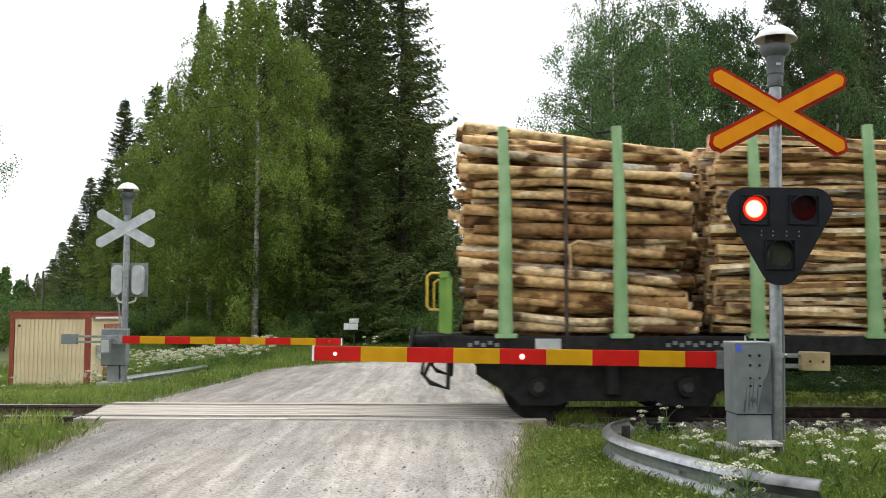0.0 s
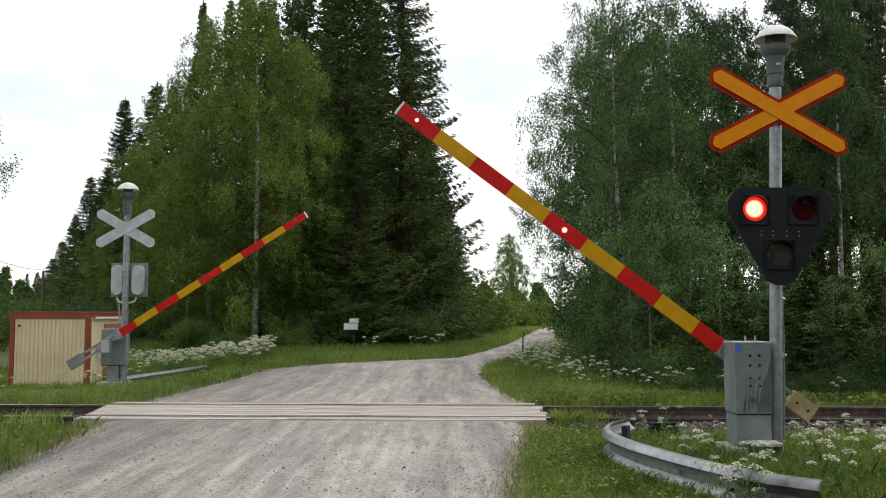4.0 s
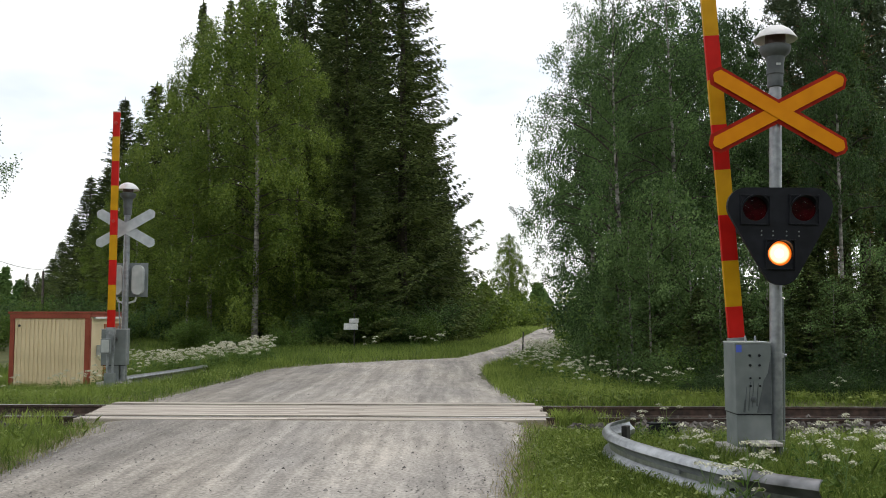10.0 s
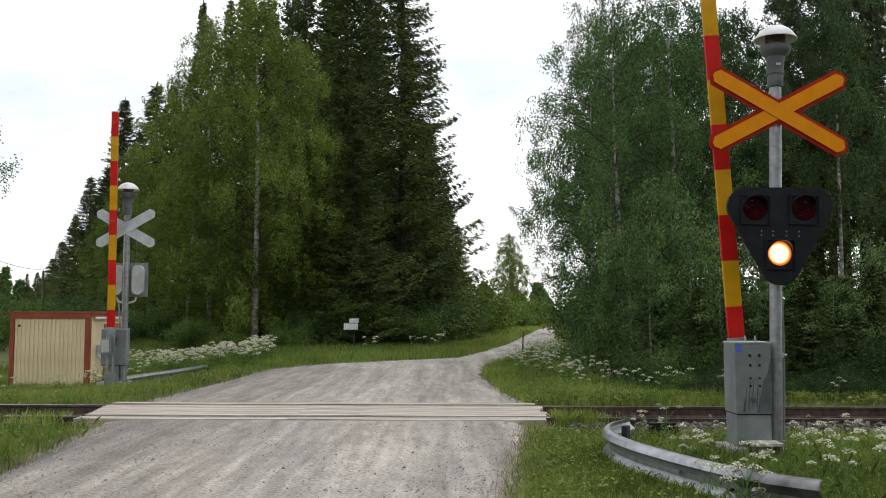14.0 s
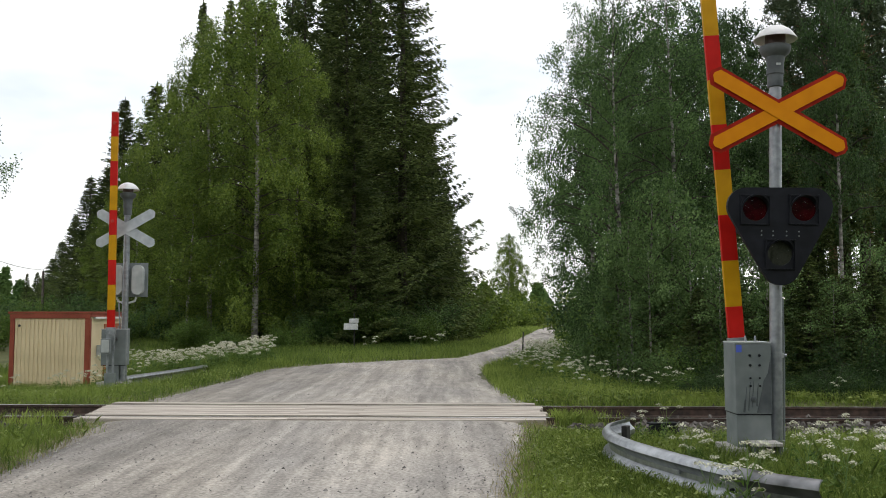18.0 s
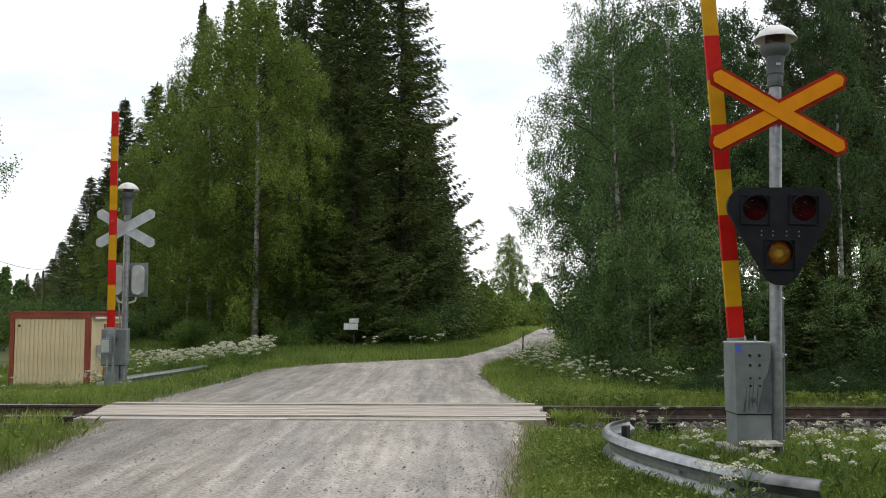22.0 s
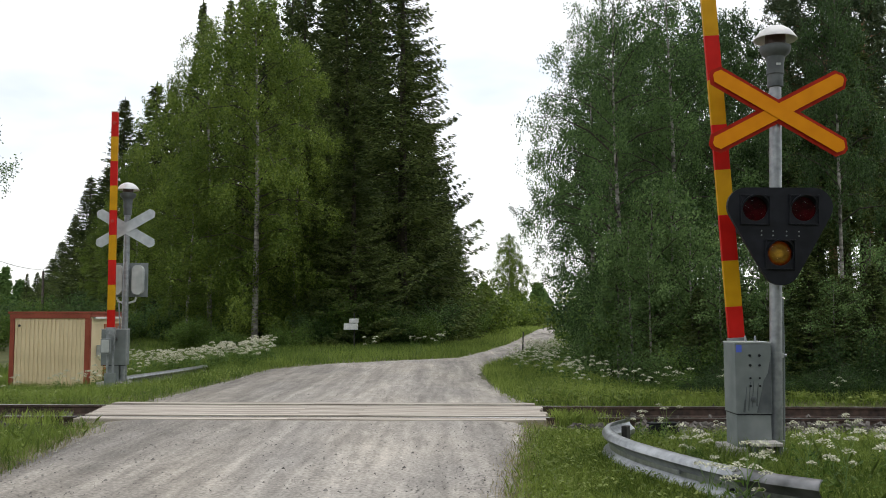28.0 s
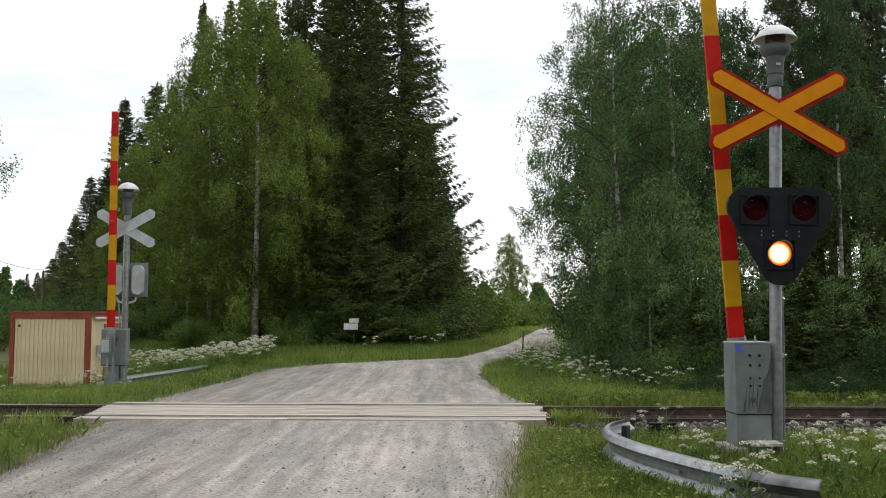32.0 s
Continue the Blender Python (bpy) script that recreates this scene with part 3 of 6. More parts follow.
    for i, (a, c) in enumerate(zip(cuts, cuts[1:])):
        # it tapers slightly from root to tip
        h = (0.150 if far else 0.172) - 0.016 * (a + c) / 2 / arm_len
        part("stripe", box((start - (a + c) / 2, 0.06, 0), (c - a, 0.052, h), 0.006), M_ARM_RED if i % 2 == 0 else M_ARM_YELLOW, arm, "red stripe" if i % 2 == 0 else "yellow stripe")
    part("end_cap", box((-arm_len + 0.012, 0.06, 0), (0.024, 0.058, 0.143 if far else 0.165), 0.004), M_WHITE, arm)
    part("counterweight_bar", box((0.44, 0.06, 0.055), (0.56, 0.02, 0.045), 0.004), M_GALV, arm)
    part("counterweight_bar", box((0.44, 0.06, -0.055), (0.56, 0.02, 0.045), 0.004), M_GALV, arm)
    part("counterweight", box((0.82, 0.06, 0.0), (0.30, 0.11, 0.20), 0.01), M_WEATHERED if not far else M_GREY_PAINT, arm, "weathered counterweight block")
    for x in (0.75, 0.89):
        part("bolt", rod((x, 0.0, 0), (x, -0.01, 0), 0.013), M_BLACK, arm)
    lamps = []
    face = 1 if far else -1
    for x, size in ((-arm_len + 0.25, 0.020), (-arm_len + 2.26, 0.032)):
        y = 0.06 + face * 0.030
        disc = part("lamp", lathe([(size, 0), (size, 0.004)], 14), M_SMALL_GLOW, arm, "small red warning lamp", m=pose(x, y, 0.0, -90 * face))
        cover = part("lamp_cover", lathe([(0.037, 0), (0.037, 0.005), (0.02, 0.009)], 14), M_ARM_LENS, arm, m=pose(x, y + face * 0.008, 0.0, -90 * face))
        lamps.append((cover, x, y, face))
    return b, arm, lamps


NEAR_PIVOT, FAR_PIVOT = (3.18, 9.44, 0.02), (-6.66, 17.70, 0.0)
near_barrier, near_arm, near_lamps = crossing_barrier(pose(*NEAR_PIVOT), "grey barrier machine with a red and yellow arm beside the road", 4.59, False)
far_barrier, far_arm, far_lamps = crossing_barrier(pose(*FAR_PIVOT, 0, 0, 180), "grey barrier machine with a red and yellow arm across the track", 4.64, True)


def rounded_triangle(pts, rad, seg=8):
    """Outline of a triangle with rounded corners."""
    out = []
    n = len(pts)
    for i in range(n):
        p, a, b = Vector(pts[i]), Vector(pts[i - 1]), Vector(pts[(i + 1) % n])
        u, v = (a - p).normalized(), (b - p).normalized()
        half = u.angle(v) / 2
        c = p + (u + v).normalized() * (rad[i] / math.sin(half))
        s, e = p + u * (rad[i] / math.tan(half)) - c, p + v * (rad[i] / math.tan(half)) - c
        a0, a1 = math.atan2(s.y, s.x), math.atan2(e.y, e.x)
        d = (a1 - a0 + math.pi) % (2 * math.pi) - math.pi
        out += [(c.x + rad[i] * math.cos(a0 + d * k / seg), c.y + rad[i] * math.sin(a0 + d * k / seg)) for k in range(seg + 1)]
    return out


def cross_board(sig, z, length, width, tilt, y, front, rim):
    """One board of the cross with pointed ends: a coloured rim and a front plate laid on it."""
    def shape(l, w):
        p = w * 0.30
        return [(-l / 2 + p, -w / 2), (l / 2 - p, -w / 2), (l / 2, -w * 0.12), (l / 2, w * 0.12), (l / 2 - p, w / 2), (-l / 2 + p, w / 2), (-l / 2, w * 0.12), (-l / 2, -w * 0.12)]
    bd = part("cross_board", plate(shape(length, width), 0.006, y=0.0), rim, sig, "yellow board with a dark red rim" if front else "bare grey back of a board", m=pose(0.0 if not front else -0.004, y, z, 0, -tilt, 0))
    if front:
        part("board_face", plate(shape(length - 0.078, width - 0.078), 0.004, y=-0.024), front, bd)
    return bd


def crossing_signal(m, label, far):
    """Origin at the pole's foot; it faces -y."""
    s = thing("crossing_signal", m, label, "signal", "signals of the crossing")
    top = 3.555 if far else 3.93
    part("pole", rod((0, 0, 0), (0, 0, top), 0.066, 0.061, 20), M_GALV, s, "galvanised steel pole", smooth=True)
    part("pole_flange", lathe([(0.13, 0), (0.13, 0.03), (0.085, 0.05), (0.085, 0.12)], 20), M_GALV, s)
    part("neck", lathe([(0.068, top - 0.085), (0.082, top - 0.08), (0.08, top + 0.05), (0.092, top + 0.06), (0.086, top + 0.15), (0.10, top + 0.245)], 20), M_STREAK, s, "dark grey painted neck below the bell", smooth=True)
    part("collar", lathe([(0.10, top + 0.245), (0.145, top + 0.285), (0.162, top + 0.325), (0.162, top + 0.36), (0.12, top + 0.375)], 22), M_STREAK, s, smooth=True)
    part("name_plate_blank", box((0.0, -0.094, top + 0.15), (0.05, 0.006, 0.022)), M_PALE_GREY, s)
    part("gong_bell", lathe([(0.105, top + 0.375), (0.105, top + 0.505)], 20), M_BELL, s)
    part("dome", lathe([(0.10, top + 0.51), (0.15, top + 0.495), (0.212, top + 0.437), (0.226, top + 0.435), (0.226, top + 0.442), (0.16, top + 0.53), (0.10, top + 0.572), (0.03, top + 0.59)], 24), M_DOME, s, "white dome cap of the bell", smooth=True)
    shutters = []
    if not far:
        zc = 3.565
        cross_board(s, zc, 1.655, 0.225, -29.3, -0.092, M_SIGN_YELLOW, M_SIGN_RED)
        cross_board(s, zc, 1.64, 0.225, 28.9, -0.084, M_SIGN_YELLOW, M_SIGN_RED)
        part("cross_clamp", box((0, -0.055, zc), (0.16, 0.03, 0.22), 0.005), M_GALV, s)
        holes = ((-0.266, 2.517, 0.128), (0.244, 2.528, 0.128), (-0.007, 2.055, 0.128))
        out = rounded_triangle(((-0.70, 2.73), (0.69, 2.762), (0.011, 1.515)), (0.20, 0.20, 0.20))
        head = part("signal_head", plate(out, 0.05, holes, y=-0.14), M_BLACK, s, "black three-lamp signal head")
        part("back_box", box((0.0, -0.03, 2.49), (0.84, 0.11, 0.46), 0.03), M_BLACK, head)
        part("back_box", box((0.0, -0.03, 2.06), (0.36, 0.10, 0.36), 0.03), M_BLACK, head)
        for i, (x, z, r) in enumerate(holes):
            red = i < 2
            bm = bmesh.new()
            for cx, cz, w, h in ((-0.16, -0.013, 0.014, 0.315), (0.16, -0.013, 0.014, 0.315), (0, 0.147, 0.315, 0.014), (0, -0.173, 0.315, 0.012)):
                box((x + cx * 0.95, -0.150, z + cz * 0.95), (w, 0.024, h), 0.004, bm)
            part("lamp_frame", bm, M_BLACK, head)
            bm = bmesh.new()
            for k in range(21):
                a = math.pi * (-0.08 + 1.16 * k / 20)
                for rr in (r + 0.004, r + 0.016):
                    for yy in (-0.142, -0.142 - 0.09 * max(0.12, math.sin(a))):
                        bm.verts.new((x + rr * math.cos(a), yy, z + rr * math.sin(a)))
            bm.verts.ensure_lookup_table()
            for k in range(20):
                q = [bm.verts[4 * k + j] for j in range(4)] + [bm.verts[4 * k + 4 + j] for j in range(4)]
                for f in ((0, 1, 5, 4), (2, 6, 7, 3), (1, 3, 7, 5), (0, 4, 6, 2)):
                    bm.faces.new([q[j] for j in f])
            part("visor", bm, M_BLACK, head)
            part("lens", lathe([(r, 0), (r, 0.006), (r * 0.7, 0.02), (r * 0.3, 0.027)], 28), M_GLASS, head, "clear lens glass", m=pose(x, -0.138, z, 90), smooth=True)
            part("lamp", lathe([(r, 0), (r, 0.003)], 28), M_RED_GLOW if red else M_AMBER_GLOW, head, "lit red lamp" if red else "lit amber lamp", m=pose(x, -0.115, z, 90))
            sh = part("lamp_shutter", lathe([(r, 0), (r, 0.004)], 28), M_RED_LENS if red else M_PALE_LENS, head, m=pose(x, -0.124, z, 90))
            shutters.append((sh, x, z))
            if not red:
                for fm in (M_FILTER_A, M_FILTER_B):
                    shutters.append((part("amber_filter", lathe([(r, 0), (r, 0.001)], 28), fm, head, m=pose(x, -0.09, z, 90)), x, z))
        for x in (-0.2, -0.08, 0.06, 0.19):
            for zz in (2.285, 2.24):
                part("rivet", rod((x, -0.14, zz), (x, -0.147, zz), 0.008, seg=8), M_GREY_PAINT, head)
        part("conduit", tube([(0.085, 0.0, 0.1), (0.085, 0.0, 0.95), (0.07, 0.0, 1.6)], 0.012), M_GREY_PAINT, s)
        part("clamp_ring", rod((0, 0, 0.97), (0, 0, 1.02), 0.078, seg=20), M_GALV, s)
        part("clamp_bar", rod((-0.17, 0, 0.995), (0.11, 0, 0.995), 0.016), M_GALV, s)
    else:
        zc = 3.19
        cross_board(s, zc, 1.36, 0.20, 30, 0.075, None, M_BACK_ALU)
        cross_board(s, zc, 1.36, 0.20, -30, 0.09, None, M_BACK_ALU)
        head = part("signal_head", box((-0.02, -0.16, 2.14), (0.76, 0.03, 0.70), 0.012), M_GREY_PAINT, s, "grey back plate of a signal head")
        for x in (-0.22, 0.20):
            part("lamp_housing", plate([(x + 0.115 * math.cos(a), 2.14 + (0.19 if math.sin(a) > 0 else -0.19) + 0.115 * math.sin(a)) for a in (2 * math.pi * (k + 0.5) / 20 for k in range(20))], 0.12, y=-0.145), M_PALE_GREY, head, smooth=True)
        part("bracket", tube([(-0.20, -0.06, 1.78), (-0.17, -0.06, 1.70), (-0.08, -0.03, 1.67), (0.08, -0.03, 1.67), (0.17, -0.06, 1.70), (0.20, -0.06, 1.78)], 0.022), M_PALE_GREY, head)
        part("cable", tube([(0.11, 0.05, 1.66), (0.075, 0.06, 1.2), (0.07, 0.05, 0.9)], 0.016), M_GALV, s)
    return s, shutters


near_signal, shutters = crossing_signal(pose(3.465, 9.24, 0.02, 0, 1.46, 0), "galvanised signal post with a yellow cross and three-lamp head", False)
far_signal, _ = crossing_signal(pose(-6.50, 17.95, 0.0, 0, 0, 180), "galvanised signal post seen from its grey back across the track", True)


# ---- guard rails ----
def guard_rail(path, posts, zs, label, splice=0.0):
    """A W-shaped steel beam swept along a plan path; zs is the height of the beam's middle."""
    g = thing("guard_rail", pose(path[0][0], path[0][1], 0), label, "guard rail")
    org = Vector((path[0][0], path[0][1], 0))
    prof = ((0.0, -0.155), (0.045, -0.142), (0.07, -0.118), (0.078, -0.092), (0.062, -0.066), (0.012, -0.022), (0.012, 0.022), (0.062, 0.066), (0.078, 0.092), (0.07, 0.118), (0.045, 0.142), (0.0, 0.155))
    pts = []
    n = len(path)
    for i in range(n - 1):
        p0, p1, p2, p3 = (Vector((*path[max(0, min(n - 1, i + k))], 0)) for k in (-1, 0, 1, 2))
        for k in range(14):
            t = k / 14
            pts.append(0.5 * ((2 * p1) + (p2 - p0) * t + (2 * p0 - 5 * p1 + 4 * p2 - p3) * t * t + (3 * p1 - p0 - 3 * p2 + p3) * t ** 3))
    pts.append(Vector((*path[-1], 0)))
    bm = bmesh.new()
    rings, frames = [], []
    for i, p in enumerate(pts):
        d = (pts[min(i + 1, len(pts) - 1)] - pts[max(i - 1, 0)]).normalized()
        nrm = Vector((d.y, -d.x, 0))
        z = zs[0] + (zs[1] - zs[0]) * i / (len(pts) - 1)
        outer = [bm.verts.new(p - org + nrm * a + Vector((0, 0, z + b))) for a, b in prof]
        inner = [bm.verts.new(p - org + nrm * (a - 0.006) + Vector((0, 0, z + b))) for a, b in prof]
        rings.append(outer + inner[::-1])
        frames.append((p, nrm, z))
    m = len(rings[0])
    for u, v in zip(rings, rings[1:]):
        for k in range(m):
            bm.faces.new((u[k], u[(k + 1) % m], v[(k + 1) % m], v[k]))
    me = finish("beam", bm, M_BEAM, True)
    part("beam", me, None, g)
    if splice:
        # the next length of beam laps over the first, dull and tarnished
        bm = bmesh.new()
        first = int(splice * (len(pts) - 1))
        lap = [[bm.verts.new(p - org + nrm * (a + 0.008 - back) + Vector((0, 0, z + b * 1.04))) for back, side in ((0, prof), (0.008, prof[::-1])) for a, b in side] for p, nrm, z in frames[first:]]
        for u, v in zip(lap, lap[1:]):
            for k in range(len(u)):
                bm.faces.new((u[k], u[(k + 1) % len(u)], v[(k + 1) % len(u)], v[k]))
        part("end_beam", bm, M_DULL_BEAM, g, "tarnished end length of the beam", smooth=True)
        p, nrm, z = frames[first]
        for b in (-0.09, 0.0, 0.09):
            part("splice_bolt", rod(p - org + nrm * 0.07 + Vector((0, 0, z + b)), p - org + nrm * 0.095 + Vector((0, 0, z + b)), 0.014, seg=8), M_BLACK, g)
    for s in posts:
        i = int(s * (len(pts) - 1))
        p = pts[i] - org
        d = (pts[min(i + 1, len(pts) - 1)] - pts[max(i - 1, 0)]).normalized()
        nrm = Vector((d.y, -d.x, 0))
        q = p - nrm * 0.06
        part("post", box((q.x, q.y, (zs[0] + 0.10) / 2 - 0.15), (0.10, 0.06, zs[0] + 0.40), 0.008, turn=Matrix.Rotation(math.atan2(d.y, d.x), 4, "Z")), M_DARK_STEEL, g)
        bolt = p + nrm * 0.02
        part("bolt", rod(bolt + Vector((0, 0, zs[0])), bolt + nrm * 0.012 + Vector((0, 0, zs[0])), 0.02, seg=8), M_GALV, g)
    return g


guard_rail(((2.12, 9.75), (1.76, 9.2), (1.64, 8.6), (1.70, 8.0), (1.88, 7.4), (2.09, 6.87), (2.31, 6.45), (2.62, 6.14)), (0.10, 0.62), (0.165, 0.145), "curved galvanised guard rail half sunk in the grass", 0.80)
guard_rail(((-7.1, 19.0), (-6.95, 20.3), (-6.7, 22.0), (-6.47, 24.0)), (0.05, 0.5, 0.9), (-0.09, -0.10), "galvanised guard rail behind the far barrier")


# ---- by the track: a connection box and loose stones ----
def connection_box():
    c = thing("connection_box", pose(2.72, 10.95, -0.06, 0, 0, 6), "black rubber-covered connection box beside the track", "box")
    part("body", box((0, 0, 0.07), (0.34, 0.14, 0.15), 0.03), M_BLACK, c)
    part("cover", box((0, 0, 0.155), (0.37, 0.16, 0.025), 0.01), M_BLACK, c)
    part("cable", tube([(0.16, 0, 0.05), (0.3, 0.1, 0.05), (0.42, 0.5, 0.0), (0.45, 0.85, -0.05)], 0.018), M_BLACK, c)


def loose_stone(x, y, r, seed):
    rng = random.Random(seed)
    bm = bmesh.new()
    bmesh.ops.create_icosphere(bm, subdivisions=2, radius=r)
    for v in bm.verts:
        v.co *= 1 + 0.35 * noise.noise(v.co * (1.6 / r) + Vector((seed * 3.1, 0, 0)))
        v.co.z *= 0.62
    ob = new("stone", finish("stone", bm, M_STONE))
    ob.matrix_world = pose(x, y, ground_z(x, y) + r * 0.35, 0, 0, rng.uniform(0, 360))
    tagged(ob, "grey loose stone beside the track", "stone", "stones by the track")


connection_box()
for i, (x, y, r) in enumerate(((3.02, 10.9, 0.11), (2.45, 11.0, 0.07), (3.22, 11.1, 0.09), (2.88, 11.15, 0.06), (4.5, 10.9, 0.10), (4.9, 11.05, 0.08), (5.4, 10.8, 0.11), (5.9, 11.0, 0.08))):
    loose_stone(x, y, r, i)


# ---- the shed ----
def equipment_shed():
    s = thing("equipment_shed", pose(-10.33, 21.05, -0.38, 0, 0, 0), "cream sheet-metal equipment shed with red-brown trim", "shed")
    w, d, h = 1.86, 2.3, 1.82
    part("wall", box((w / 2, 0.03, h / 2), (w - 0.10, 0.06, h - 0.06)), M_CREAM, s)
    part("wall", box((w / 2, d - 0.03, h / 2), (w - 0.10, 0.06, h - 0.06)), M_CREAM, s)
    part("wall", box((w - 0.03, d / 2, h / 2), (0.06, d - 0.14, h - 0.06)), M_CREAM, s)
    part("wall", box((0.03, d / 2, h / 2), (0.06, d - 0.14, h - 0.06)), M_CREAM, s)
    rib = finish("wall_rib", box((0, 0, h / 2), (0.05, 0.022, h - 0.08), 0.006), M_CREAM)
    for k in range(17):
        part("wall_rib", rib, None, s, m=pose(0.12 + k * (w - 0.24) / 16, -0.010, 0))
    part("trim", box((w / 2, -0.02, h - 0.055), (w + 0.06, 0.05, 0.11), 0.006), M_SHED_RED, s, "red-brown fascia")
    part("trim", box((w + 0.02, d / 2, h - 0.035), (0.05, d, 0.08), 0.006), M_SHED_RED, s, "red-brown fascia")
    for x in (0.035, w - 0.035):
        part("corner_post", box((x, -0.015, h / 2 - 0.055), (0.105, 0.05, h - 0.11), 0.006), M_SHED_RED, s)
    part("corner_post", box((w + 0.012, 0.03, h / 2 - 0.05), (0.03, 0.10, h - 0.12), 0.004), M_SHED_RED, s)
    part("gutter", box((w + 0.055, d / 2 + 0.1, h - 0.10), (0.05, d - 0.2, 0.05), 0.01), M_WHITE, s)
    part("roof", box((w / 2, d / 2, h + 0.03), (w + 0.14, d + 0.10, 0.05), 0.01), M_SHED_RED, s, "low flat red-brown roof")
    door = part("door", box((w + 0.02, 1.45, 0.82), (0.03, 1.1, 1.5), 0.006), M_DOOR_BROWN, s, "brown door")
    part("handle", rod((w + 0.04, 1.0, 0.8), (w + 0.09, 1.0, 0.8), 0.02), M_GALV, door)
    part("meter_box", box((w + 0.06, 0.55, 0.93), (0.10, 0.22, 0.26), 0.02), M_PALE_GREY, s, "small grey meter box")
    part("vent", rod((0.2, -0.02, h - 0.28), (0.2, -0.04, h - 0.28), 0.03), M_DARK_STEEL, s)
    return s


equipment_shed()


# ---- letter boxes on a post at the forest edge ----
def letter_boxes():
    p = thing("letter_boxes", pose(-3.75, 36.1, -0.02), "two pale grey letter boxes on a thin post", "letter box")
    part("post", rod((0.1, 0.05, 0), (0.1, 0.05, 1.5), 0.025, 0.02), M_DARK_STEEL, p)
    part("box", box((-0.02, -0.1, 0.93), (0.56, 0.3, 0.26), 0.03), M_LETTER, p)
    part("box", box((0.10, -0.1, 1.17), (0.36, 0.28, 0.18), 0.03), M_LETTER, p)
    return p


letter_boxes()


# ---- the log wagon ----
def log_mesh(length, r, seed, mats):
    rng = random.Random(seed)
    pts, rad = [], []
    ph, bend, kink = rng.uniform(0, 6), rng.uniform(0.01, 0.07), rng.uniform(-0.02, 0.02)
    for k in range(9):
        t = k / 8
        wave = bend * math.sin(t * math.pi) + kink * math.sin(t * 9 + ph)
        pts.append((t * length, wave * math.cos(ph), wave * math.sin(ph)))
        rad.append(r * (1.10 - 0.24 * t) * rng.uniform(0.92, 1.08))
    bm = tube(pts, rad, 9)
    bm.faces.ensure_lookup_table()
    for f in bm.faces[-2:]:
        f.material_index = 1
    return finish("log", bm, mats, True)


